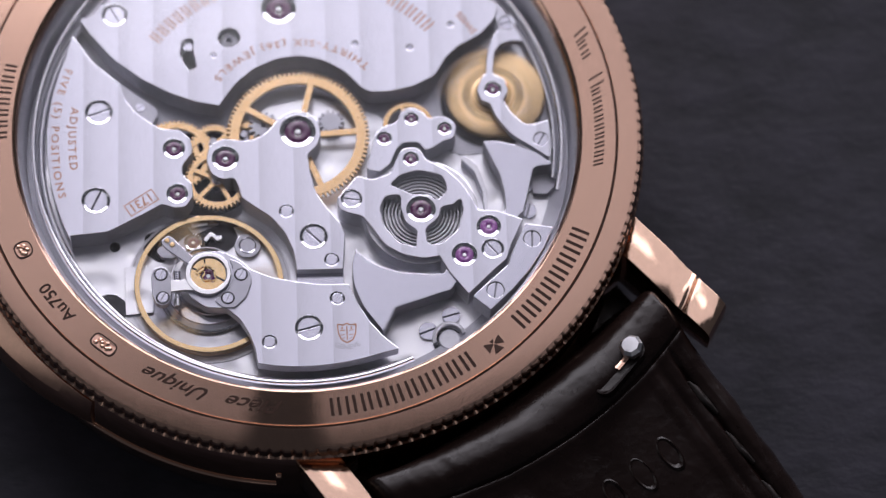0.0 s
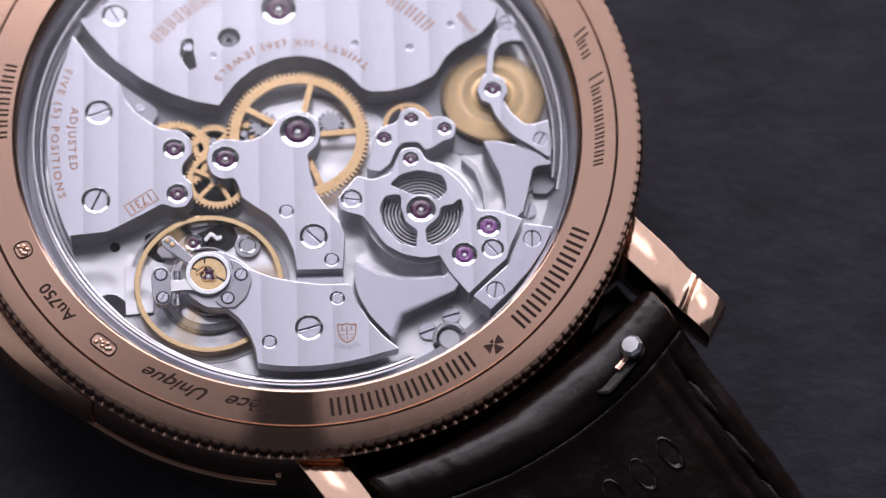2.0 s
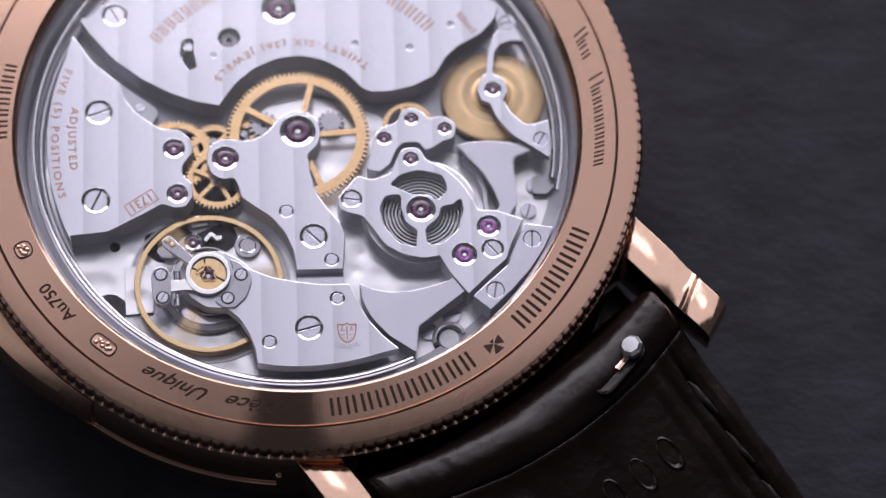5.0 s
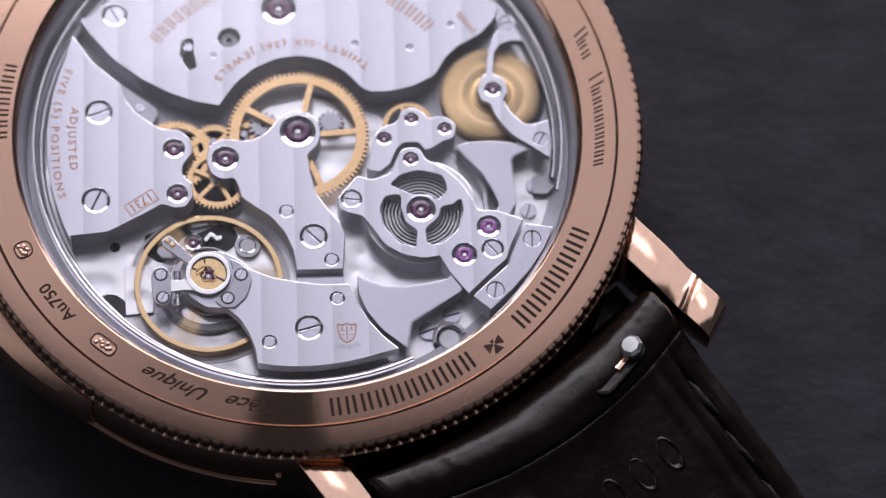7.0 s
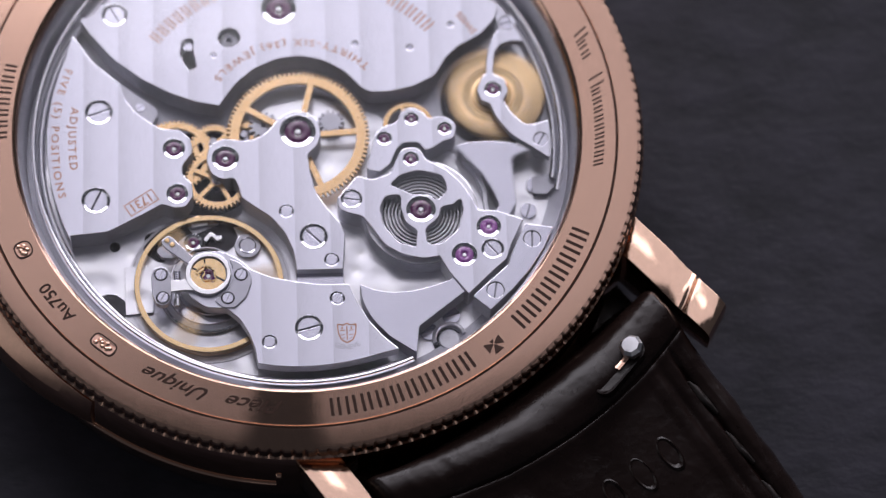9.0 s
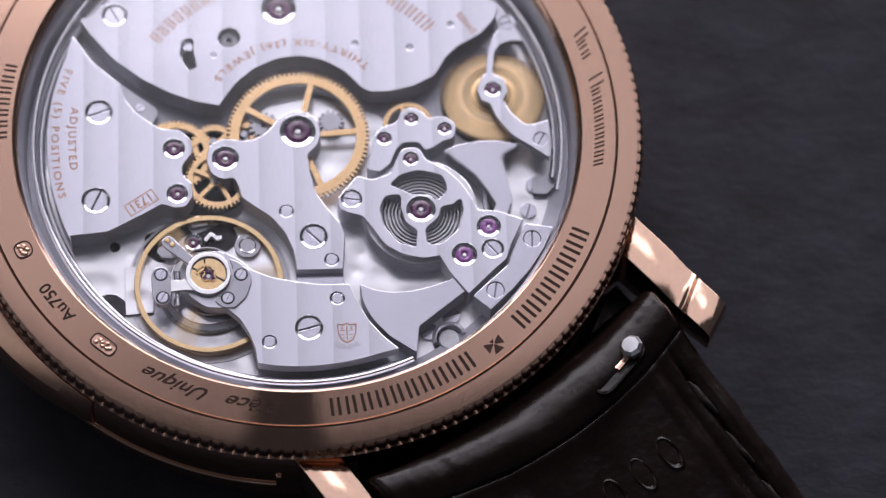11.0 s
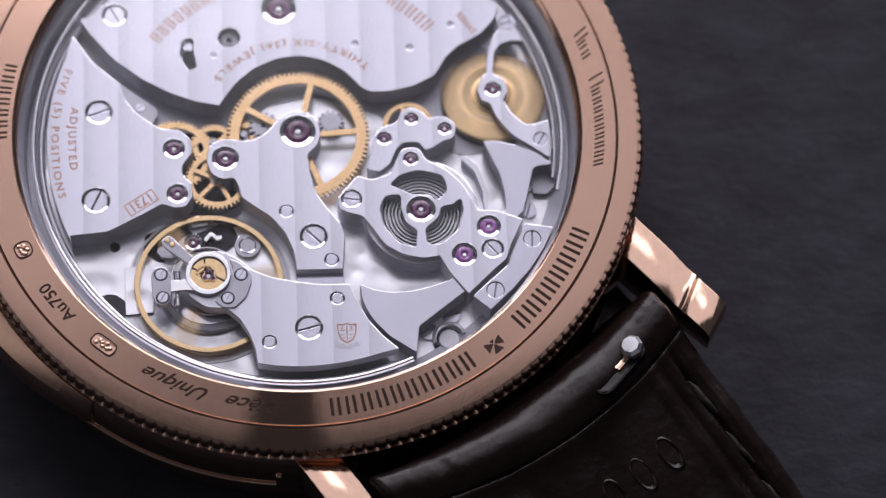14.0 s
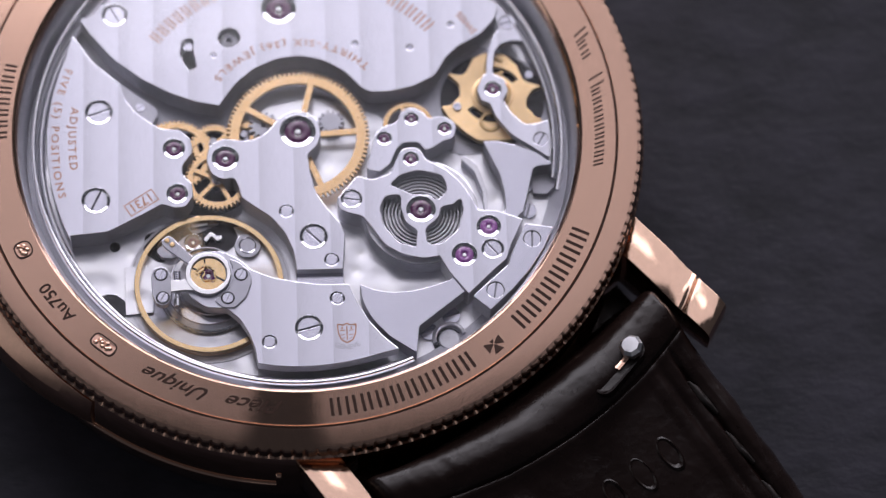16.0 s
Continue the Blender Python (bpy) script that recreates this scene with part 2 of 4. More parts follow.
def slab(name, outline, z0, z1, mats, chamfer=0.07, holes=(), hole_chamfer=0.0):
    """A flat plate with polished chamfers: mats are top, chamfer and flank. holes are loops that go through."""
    chamfer, hole_chamfer = 0.27 * chamfer, 0.4 * hole_chamfer
    loop = list(outline)
    if area(loop) < 0:
        loop.reverse()
    top = inset(loop, chamfer)
    verts, faces, idx = [], [], []

    def ring(points, z):
        k = len(verts)
        verts.extend((p.x, p.y, z) for p in points)
        return k

    def band(a, b, n, m):
        for i in range(n):
            j = (i + 1) % n
            faces.append((a + i, a + j, b + j, b + i))
            idx.append(m)

    n = len(loop)
    bot, mid, cap = ring(loop, z0), ring(loop, z1 - 0.37 * chamfer), ring(top, z1)
    band(bot, mid, n, 2)
    band(mid, cap, n, 1)
    flats, caps = [top], [cap]
    for h in holes:
        h = list(h)
        if area(h) > 0:
            h.reverse()
        wide = inset(h, hole_chamfer) if hole_chamfer else h
        hm, hb = ring(h, z1 - max(0.37 * hole_chamfer, 0.01)), ring(h, z0)
        if hole_chamfer:
            hc = ring(wide, z1)
            band(hm, hc, len(h), 1)
            caps.append(hc)
        else:
            hc = ring(h, z1)
            band(hm, hc, len(h), 2)
            caps.append(hc)
        band(hb, hm, len(h), 2)
        flats.append(wide)
    flat_index = [c + k for c, loop_ in zip(caps, flats) for k in range(len(loop_))]
    for tri in tessellate([[Vector((p.x, p.y, 0)) for p in f] for f in flats]):
        faces.append(tuple(flat_index[k] for k in tri))
        idx.append(0)
    return mesh(name, verts, faces, mats, idx, 16)


def lathe(name, profile, mats, index=None, n=96, a0=0.0, a1=math.tau, wobble=None, smooth=35):
    """A turned body: profile points (r, z) joined in order, spun about the z axis."""
    full = abs(a1 - a0 - math.tau) < 1e-6
    cols = n if full else n + 1
    verts = []
    for k in range(cols):
        a = a0 + (a1 - a0) * k / n
        for i, (r, z) in enumerate(profile):
            w = wobble(a, i) if wobble else 0
            verts.append(((r + w) * math.cos(a), (r + w) * math.sin(a), z))
    faces, idx, m = [], [], len(profile)
    for k in range(n):
        j = (k + 1) % cols
        for i in range(m - 1):
            faces.append((k * m + i, j * m + i, j * m + i + 1, k * m + i + 1))
            idx.append(index[i] if index else 0)
    if not full:
        for k, flip in ((0, False), (n, True)):
            f = tuple(k * m + i for i in range(m))
            faces.append(f[::-1] if flip else f)
            idx.append(index[0] if index else 0)
    return mesh(name, verts, faces, mats, idx, smooth)


def spiral(name, r0, r1, turns, z0, z1, thick, mats, n=60):
    verts, faces = [], []
    steps = int(turns * n)
    for k in range(steps + 1):
        a = math.tau * k / n
        r = r0 + (r1 - r0) * k / steps
        for rr, z in ((r - thick / 2, z0), (r + thick / 2, z0), (r + thick / 2, z1), (r - thick / 2, z1)):
            verts.append((rr * math.cos(a), rr * math.sin(a), z))
    for k in range(steps):
        for i in range(4):
            j = (i + 1) % 4
            faces.append((4 * k + i, 4 * k + j, 4 * k + 4 + j, 4 * k + 4 + i))
    return mesh(name, verts, faces, mats)


def box(name, x0, x1, y0, y1, z0, z1, mats, c=0.04):
    o = [Vector((x0, y0)), Vector((x1, y0)), Vector((x1, y1)), Vector((x0, y1))]
    m = mats if isinstance(mats, (list, tuple)) else [mats] * 3
    return slab(name, o, z0, z1, m, c)


def gear(name, radius, teeth, depth, rim, hub, spokes, width, z0, z1, mats, turn=0.0):
    """A spoked wheel with cut teeth."""
    outer = []
    for k in range(teeth):
        for f, r in ((-0.30, radius - depth), (-0.16, radius), (0.16, radius), (0.30, radius - depth)):
            a = math.tau * (k + f) / teeth
            outer.append(Vector((r * math.cos(a), r * math.sin(a))))
    holes = []
    ri = radius - depth - rim
    for s in range(spokes):
        a0 = radians(turn) + math.tau * s / spokes
        a1 = a0 + math.tau / spokes
        d0, d1 = width / 2 / ri, width / 2 / hub
        loop = [Vector((ri * math.cos(a), ri * math.sin(a))) for a in np.linspace(a0 + d0, a1 - d0, 14)]
        if a1 - a0 - 2 * d1 > 0.05:
            loop += [Vector((hub * math.cos(a), hub * math.sin(a))) for a in np.linspace(a1 - d1, a0 + d1, 6)]
        else:
            loop += [Vector((hub * math.cos((a0 + a1) / 2), hub * math.sin((a0 + a1) / 2)))]
        holes.append(loop)
    return slab(name, outer, z0, z1, mats, 0.02, holes)


def lettering(body, size, spacing=1.0):
    """A flat mesh of the words, centred on its own width: (verts, faces)."""
    cu = bpy.data.curves.new("words", "FONT")
    cu.body, cu.size, cu.align_x, cu.resolution_u, cu.space_character = body, size, "CENTER", 3, spacing
    cu.offset = 0.016 * size
    ob = bpy.data.objects.new("words", cu)
    scene.collection.objects.link(ob)
    me = bpy.data.meshes.new_from_object(ob.evaluated_get(bpy.context.evaluated_depsgraph_get()))
    v = [tuple(p.co) for p in me.vertices]
    f = [tuple(p.vertices) for p in me.polygons]
    bpy.data.objects.remove(ob)
    bpy.data.meshes.remove(me)
    bpy.data.curves.remove(cu)
    return v, f


def arc_words(name, body, size, radius, middle, z, mat, outward, centre=(0, 0), squeeze=1.0, slant=0.0, spacing=1.0, span=0.0):
    """Words bent round a circle, their heads outward (clockwise) or inward (anticlockwise)."""
    v, f = lettering(body, size, spacing)
    if span:
        wide = [p[0] for p in v]
        mid, squeeze = (max(wide) + min(wide)) / 2, radians(span) * radius / (max(wide) - min(wide))
        v = [(x - mid, y, z_) for x, y, z_ in v]
    out = []
    for x, y, _ in v:
        x = (x + slant * y) * squeeze
        a = radians(middle) + (-x if outward else x) / radius
        r = radius + (y if outward else -y)
        out.append((centre[0] + r * math.cos(a), centre[1] + r * math.sin(a), z(r) if callable(z) else z))
    return mesh(name, out, f, mat)


def arc_bar(r0, r1, a0, a1, z0, z1, n=4, fall=0.0):
    """Verts and faces of a block bent along a circle; angles in degrees."""
    v, f = [], []
    for k in range(n + 1):
        a = radians(a0 + (a1 - a0) * k / n)
        for r, z in ((r0, z0), (r1, z0), (r1, z1), (r0, z1)):
            v.append((r * math.cos(a), r * math.sin(a), z - fall * (r - r0)))
    for k in range(n):
        for i in range(4):
            j = (i + 1) % 4
            f.append((4 * k + i, 4 * k + j, 4 * k + 4 + j, 4 * k + 4 + i))
    f += [(0, 1, 2, 3), (4 * n, 4 * n + 1, 4 * n + 2, 4 * n + 3)]
    return v, f


def joined(chunks):
    v, f = [], []
    for cv, cf in chunks:
        k = len(v)
        v += cv
        f += [tuple(i + k for i in q) for q in cf]
    return v, f

T, B = H - 1.2, H - 2.8      # tops of the bridges and of the main plate
STRIPED = [STEEL, STEEL_POLISH, STEEL_EDGE]


def soften(me, width, segments=2, angle=30):
    bm = bmesh.new()
    bm.from_mesh(me)
    edges = [e for e in bm.edges if len(e.link_faces) == 2 and e.calc_face_angle(0) > radians(angle)]
    bmesh.ops.bevel(bm, geom=edges, offset=width * U, segments=segments, affect="EDGES", clamp_overlap=True, profile=0.5)
    bm.to_mesh(me)
    bm.free()
    me.polygons.foreach_set("use_smooth", [True] * len(me.polygons))
    me.set_sharp_from_angle(angle=radians(40))
    return me


# ---- table ----
table = new("table_top", box("table_top", -300, 300, -300, 400, -12, 0, [TABLE, TABLE, TABLE], 0.5))
tagged(table, "blue-black mottled leather-like table top", "table", kind="structure")

# ---- watch ----
watch = new("wristwatch")
tagged(watch, "rose gold repeater wristwatch lying face down, movement visible through its back", "wristwatch")


# ---- case ----
def build_case():
    body = [(15.0, 0.0), (17.6, 0.25), (18.75, 1.0), (19.12, 2.2), (19.22, 4.2), (19.15, 6.0), (18.95, 6.9), (18.7, 7.25), (18.5, 7.35)]
    case = part("case_body", lathe("case_body", body, GOLD_POLISH, n=180), watch, "polished rose gold case band")
    back = [(18.4, H - 1.25), (19.06, H - 1.12), (19.16, H - 1.02), (19.08, H - 0.90), (19.02, H - 0.42), (18.94, H - 0.30), (18.74, H - 0.265), (18.72, H - 0.262), (17.70, H - 0.18), (17.65, H - 0.24),
            (17.58, H - 0.24), (17.54, H - 0.14), (15.70, H + 0.004), (15.64, H - 0.02), (15.52, H - 0.14), (15.44, H - 0.32), (15.42, H - 0.8)]
    idx = [1, 1, 1, 0, 0, 0, 0, 0, 0, 2, 1, 0, 0, 1, 1, 1]
    teeth = 188

    def wobble(a, i):
        notch = max(0.0, math.cos(a * teeth))
        return -0.10 * notch ** 2.5 if i in (3, 4) else (-0.11 * notch ** 3.5 if i == 5 else 0)
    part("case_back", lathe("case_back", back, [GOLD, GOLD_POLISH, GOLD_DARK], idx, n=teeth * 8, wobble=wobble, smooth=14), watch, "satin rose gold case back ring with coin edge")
    glass = [(0.0, H - 0.70), (15.3, H - 0.70), (15.4, H - 0.60), (15.4, H - 0.20), (15.05, H - 0.04), (0.0, H - 0.04)]
    g = part("crystal", lathe("crystal", glass, GLASS, n=128), watch, "clear sapphire display crystal")
    g.visible_shadow = False
    ring = [(15.42, H - 0.72), (15.30, H - 0.80), (15.12, H - 1.25), (15.12, B - 0.2)]
    part("inner_ring", lathe("inner_ring", ring, STEEL_EDGE, n=128), watch, "polished steel inner ring")
    # slide of the repeater and its rail
    def taper(a, i):
        """The slide thins to a point at its end."""
        f = max(0.0, (math.degrees(a) - 212) / 21.5)
        return -0.95 * f ** 1.5 if 0 < i < 5 else 0.0
    slide = [(18.9, H - 5.2), (19.9, H - 5.0), (20.3, H - 4.2), (20.32, H - 2.6), (20.2, H - 2.15), (19.1, H - 1.6), (18.9, H - 1.7), (18.9, H - 5.2)]
    part("slide", soften(lathe("slide", slide, GOLD_SLIDE, n=40, a0=radians(186), a1=radians(233.5), wobble=taper), 0.06), watch, "polished rose gold repeater slide")
    rail = [(18.7, 3.55), (19.30, 3.65), (19.38, 3.80), (19.38, 4.02), (19.31, 4.14), (18.7, 4.16), (18.7, 3.55)]
    lip = part("slide_rail", soften(lathe("slide_rail", rail, GOLD_POLISH, n=60, a0=radians(232), a1=radians(265.8)), 0.04), watch, "shadowed rose gold slide rail")
    stop = [(18.7, 3.6), (19.32, 3.7), (19.38, 3.8), (19.38, 5.2), (19.30, 5.32), (18.7, 5.4), (18.7, 3.6)]
    part("rail_stop", soften(lathe("rail_stop", stop, GOLD_POLISH, n=4, a0=radians(265.2), a1=radians(266.1)), 0.04), lip)
    return case


case = build_case()
ALONG = Vector((math.cos(radians(-53.4)), math.sin(radians(-53.4)), 0))
ACROSS = Vector((-ALONG.y, ALONG.x, 0))


def loft(name, stations, mat):
    """A bar through stations of (left edge, right edge, top, bottom); edges are (along, across)."""
    verts, faces = [], []
    for l, r, top, bot in stations:
        for (a, c), z in ((l, bot), (r, bot), (r, top), (l, top)):
            p = ALONG * a + ACROSS * c
            verts.append((p.x, p.y, z))
    n = len(stations)
    for k in range(n - 1):
        for i in range(4):
            j = (i + 1) % 4
            faces.append((4 * k + i, 4 * k + j, 4 * k + 4 + j, 4 * k + 4 + i))
    faces += [(0, 1, 2, 3), (4 * n - 4, 4 * n - 3, 4 * n - 2, 4 * n - 1)]
    return mesh(name, verts, faces, mat)


def build_lugs():
    # along the outer edge, along the inner edge, top, bottom
    rows = [(12.5, 13.2, 6.70, 3.0), (15.2, 16.2, 6.98, 3.3), (16.6, 17.6, 7.16, 3.5), (17.8, 18.9, 7.26, 3.9), (18.7, 19.8, 7.24, 4.3), (19.4, 20.5, 7.14, 4.6), (19.75, 20.85, 7.18, 4.75), (19.95, 21.05, 7.30, 4.85), (20.06, 21.16, 7.30, 4.9),
            (20.10, 21.2, 7.16, 4.95), (20.18, 21.27, 7.16, 4.95), (20.22, 21.3, 7.30, 5.0), (20.5, 21.55, 7.34, 5.1), (21.3, 22.25, 7.46, 5.3), (21.95, 22.85, 7.48, 5.5), (22.3, 23.15, 7.36, 5.65), (22.42, 23.27, 7.1, 5.8)]
    for s in (1, -1):
        st = []
        for a, b, top, bot in rows:
            f = (a - 15.0) / 7.4
            o, i = (a, s * (11.72 + 0.42 * f)), (b, s * (9.72 + 0.48 * f))
            st.append((o, i, top, bot) if s > 0 else (i, o, top, bot))
        part("lug", soften(loft("lug", st, GOLD_SOFT), 0.13, 3, 25), watch, "polished rose gold lug")


build_lugs()


# ---- writing on the case back ----
def on_back(r):
    """Height of the gently coned case back at a radius."""
    return H - (r - 15.76) * 0.0787 + 0.014


def arc_bars(name, spans, r0, r1, parent, mat, z=None, label="", slant=0.0):
    """Plain bars, one for each upright, all of one shared shape."""
    w = abs(spans[0][1] - spans[0][0])
    fall = 0.0787 if z is None else 0.0
    top = on_back(r0) if z is None else z + 0.012
    v, f = arc_bar(r0, r1, -w / 2, w / 2, top - 0.04, top, 2, fall)
    v = [(x - slant * (r1 - math.hypot(x, y)) * y / r0, y + slant * (r1 - math.hypot(x, y)) * x / r0, z_) for x, y, z_ in v]
    me = mesh(name, v, f, mat)
    for a, b in spans:
        part(name, me, parent, label, pose(0, 0, 0, 0, 0, (a + b) / 2))


back_ring = [o for o in watch.children if o.name == "case_back"][0]


def letter_spans(first, last, count, fill=0.62):
    """Plain upright bars, two for each letter, from one angle to another."""
    step = (last - first) / count
    out = []
    for k in range(count):
        a = first + step * k
        w = step * fill
        out += [(a, a + w * 0.30), (a + w * 0.70, a + w)]
    return out


def build_case_marks():
    arc_bars("engraved_bar", letter_spans(-23.2, -47.0, 8, 0.66), 16.15, 17.15, back_ring, GOLD_DARK)
    arc_bars("engraved_bar", letter_spans(-57.2, -86.2, 10, 0.66), 16.15, 17.15, back_ring, GOLD_DARK)
    arc_bars("engraved_bar", letter_spans(17.6, 13.4, 2, 0.62) + letter_spans(7.2, -9.6, 9, 0.62), 16.38, 16.92, back_ring, GOLD_DARK, slant=-0.45)
    arc_bars("engraved_bar", [(20.2, 19.8), (18.9, 18.5), (10.3, 9.9), (8.6, 8.2)], 16.38, 17.25, back_ring, GOLD_DARK, slant=-0.45)
    arc_bars("engraved_bar", letter_spans(181.0, 164.0, 7, 0.6), 15.95, 16.65, back_ring, GOLD_DARK)
    # cross emblem of four plain wedges
    v, f = [], []
    for k in range(4):
        a = radians(-52.1 + 90 * k)
        c, s = math.cos(a), math.sin(a)
        m = 16.68
        ox, oy = m * math.cos(radians(-52.1)), m * math.sin(radians(-52.1))
        n = len(v)
        for x, y in ((0.06, 0.04), (0.52, 0.30), (0.52, -0.30), (0.06, -0.04)):
            v.append((ox + x * c - y * s, oy + x * s + y * c, on_back(16.68) + 0.004))
        f.append((n, n + 1, n + 2, n + 3))
    part("emblem", mesh("emblem", v, f, GOLD_DARK), back_ring)
    part("engraving", arc_words("engraving", "Unique", 1.0, 16.25, 245.8, on_back, GOLD_DARK, True, slant=0.5, span=12.8), back_ring)
    part("engraving", arc_words("engraving", "Pièce", 1.0, 16.25, 261.0, on_back, GOLD_DARK, True, slant=0.5, span=9.9), back_ring)
    part("engraving", arc_words("engraving", "Au750", 0.95, 16.33, 217.6, on_back, GOLD_DARK, True), back_ring)
    for ang, w, h in ((205.0, 0.5, 0.5), (229.9, 0.78, 0.42)):
        loop = fillet([(-w, -h, 0.9 * h), (w, -h, 0.9 * h), (w, h, 0.9 * h), (-w, h, 0.9 * h)])
        rim = slab("hallmark", loop, -0.03, 0.03, [GOLD_DARK, GOLD_DARK, GOLD_DARK], 0.01, [fillet([(-w + .07, -h + .07, 0.8 * h), (w - .07, -h + .07, 0.8 * h), (w - .07, h - .07, 0.8 * h), (-w + .07, h - .07, 0.8 * h)])])
        m = at(16.55 * math.cos(radians(ang)), 16.55 * math.sin(radians(ang)), on_back(16.55), ang - 90)
        hall = part("hallmark", rim, back_ring, "struck hallmark", m)
        part("hallmark_floor", slab("hallmark_floor", inset([p for p in loop] if area(loop) > 0 else loop[::-1], 0.10), -0.03, 0.004, [GOLD_BUFF] * 3, 0.002), hall)
        for k in range(7):
            dome = lathe("hallmark_relief", [(0.18, 0.0), (0.15, 0.05), (0.08, 0.085), (0.0, 0.09)], GOLD_POLISH, n=12)
            part("hallmark_relief", dome, hall, "", at((-0.55 + 0.18 * k) * w, 0.38 * h * math.sin(2.4 * k), 0.0, 40 * k, 0.8))


build_case_marks()

# ---- shared small pieces of the movement ----
def screw_mesh():
    r, w, z1 = 1.0, 0.085, 0.0
    v, f = [], []
    a = math.asin(w / r)
    chunks = []
    for s in (0, math.pi):
        pts = [Vector((r * math.cos(t), r * math.sin(t))) for t in np.linspace(s + a, s + math.pi - a, 15)]
        me = slab("half", pts, -0.35, 0.0, [STEEL_POLISH] * 3, 0.10)
        chunks.append(([tuple(p.co / U) for p in me.vertices], [tuple(p.vertices) for p in me.polygons], [p.material_index for p in me.polygons]))
        bpy.data.meshes.remove(me)
    verts, faces, idx = [], [], []
    for cv, cf, ci in chunks:
        k = len(verts)
        verts += cv
        faces += [tuple(i + k for i in q) for q in cf]
        idx += [0] * len(cf)
    k = len(verts)
    verts += [(0.97 * math.cos(t), 0.97 * math.sin(t), -0.22) for t in np.linspace(0, math.tau, 25)[:-1]]
    faces.append(tuple(range(k, k + 24)))
    idx.append(1)
    return mesh("screw", verts, faces, [MIRROR, STEEL_SHADE], idx, 14)


SCREW = screw_mesh()
SEAT = lathe("screw_seat", [(1.27, 0.012), (1.24, 0.020), (1.02, -0.06), (1.02, -0.4)], STEEL_POLISH, n=36, smooth=14)
JEWEL = lathe("jewel", [(1.0, -0.40), (0.98, -0.22), (0.88, -0.14), (0.64, -0.09), (0.42, -0.09), (0.27, -0.20), (0.2, -0.4), (0.0, -0.4)], RUBY, n=36, smooth=60)
JEWEL_PALE = JEWEL.copy()
JEWEL_PALE.materials[0] = RUBY_PALE
CHATON = lathe("jewel_setting", [(1.36, 0.012), (1.33, 0.020), (0.98, -0.11), (0.98, -0.5)], STEEL_POLISH, n=36, smooth=14)
PIVOT = lathe("pivot", [(0.25, -0.40), (0.24, -0.18), (0.18, -0.12), (0.0, -0.11)], STEEL_BRIGHT, n=16, smooth=20)
PIN_GILT = lathe("index_pin", [(1.0, -0.6), (1.0, 0.0), (0.8, 0.3), (0.0, 0.4)], GILT_POLISH, n=20)
PIN = lathe("steady_pin", [(1.26, 0.012), (1.23, 0.020), (1.00, -0.065), (0.96, -0.22), (0.94, -0.02), (0.86, 0.02), (0.0, 0.02)], MIRROR, n=28, smooth=14)


def screw(parent, x, y, r, turn, z=T, seat=True):
    part("screw", SCREW, parent, "polished slotted steel screw", at(x, y, z - 0.05, turn, r))
    if seat:
        part("screw_seat", SEAT, parent, "", at(x, y, z, 0, r))


def jewel(parent, x, y, r, z=T, pale=False):
    part("jewel", JEWEL_PALE if pale else JEWEL, parent, "pale violet ruby bearing" if pale else "dark ruby bearing", at(x, y, z, 0, r))
    part("jewel_setting", CHATON, parent, "", at(x, y, z, 0, r))
    part("pivot", PIVOT, parent, "", at(x, y, z, 0, r))


def pin(parent, x, y, r=0.33):
    part("steady_pin", PIN, parent, "", at(x, y, T, 0, r))


def bridge(name, corners, label, holes=(), z1=T, z0=B, mats=None, chamfer=0.09, seats=()):
    cut = list(holes) + [circle(x, y, r * 1.27, 32) for x, y, r in seats]
    return part(name, slab(name, fillet(corners), z0, z1, mats or STRIPED, chamfer, cut, 0.05), watch, label)


# ---- main plate, recess shade and gongs ----
plate = part("main_plate", slab("main_plate", circle(0, 0, 15.1, 128), B - 0.8, B, [PEARL, PEARL, STEEL_DARK], 0.05), watch, "pearled nickel main plate")
# dark slab just above the plate, its colour standing for the gaps' shade
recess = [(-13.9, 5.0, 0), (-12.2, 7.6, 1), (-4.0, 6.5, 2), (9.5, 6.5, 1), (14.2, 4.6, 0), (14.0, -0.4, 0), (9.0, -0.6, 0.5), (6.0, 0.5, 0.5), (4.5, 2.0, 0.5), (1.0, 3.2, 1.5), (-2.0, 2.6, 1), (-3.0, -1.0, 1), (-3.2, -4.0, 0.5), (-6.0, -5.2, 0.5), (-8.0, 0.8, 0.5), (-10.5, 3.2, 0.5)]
part("recess_shade", slab("recess_shade", fillet(recess), B - 0.02, B + 0.06, [STEEL_DARK] * 3, 0.03), watch, "dark slab for the shade in the gaps between the bridges")
# dark-coloured ring for the shade in the deep gap below the gongs
rim = circle(0, 0, 15.08, 128)
part("rim_shade", slab("rim_shade", rim, B - 0.02, B + 0.08, [STEEL_DARK] * 3, 0.02, [circle(0, 0, 14.25, 128)]), watch, "dark ring for the shade round the main plate")


def gong(radius, z, a0, a1, thick=0.17):
    prof = [(radius + thick * math.cos(t), z + thick * math.sin(t)) for t in np.linspace(0, math.tau, 13)]
    return part("gong", lathe("gong", prof, STEEL_POLISH, n=120, a0=radians(a0), a1=radians(a1)), watch, "polished round steel gong wire")


gong(14.62, T - 0.25, -14, 294)
gong(14.25, T - 0.95, -10, 291)


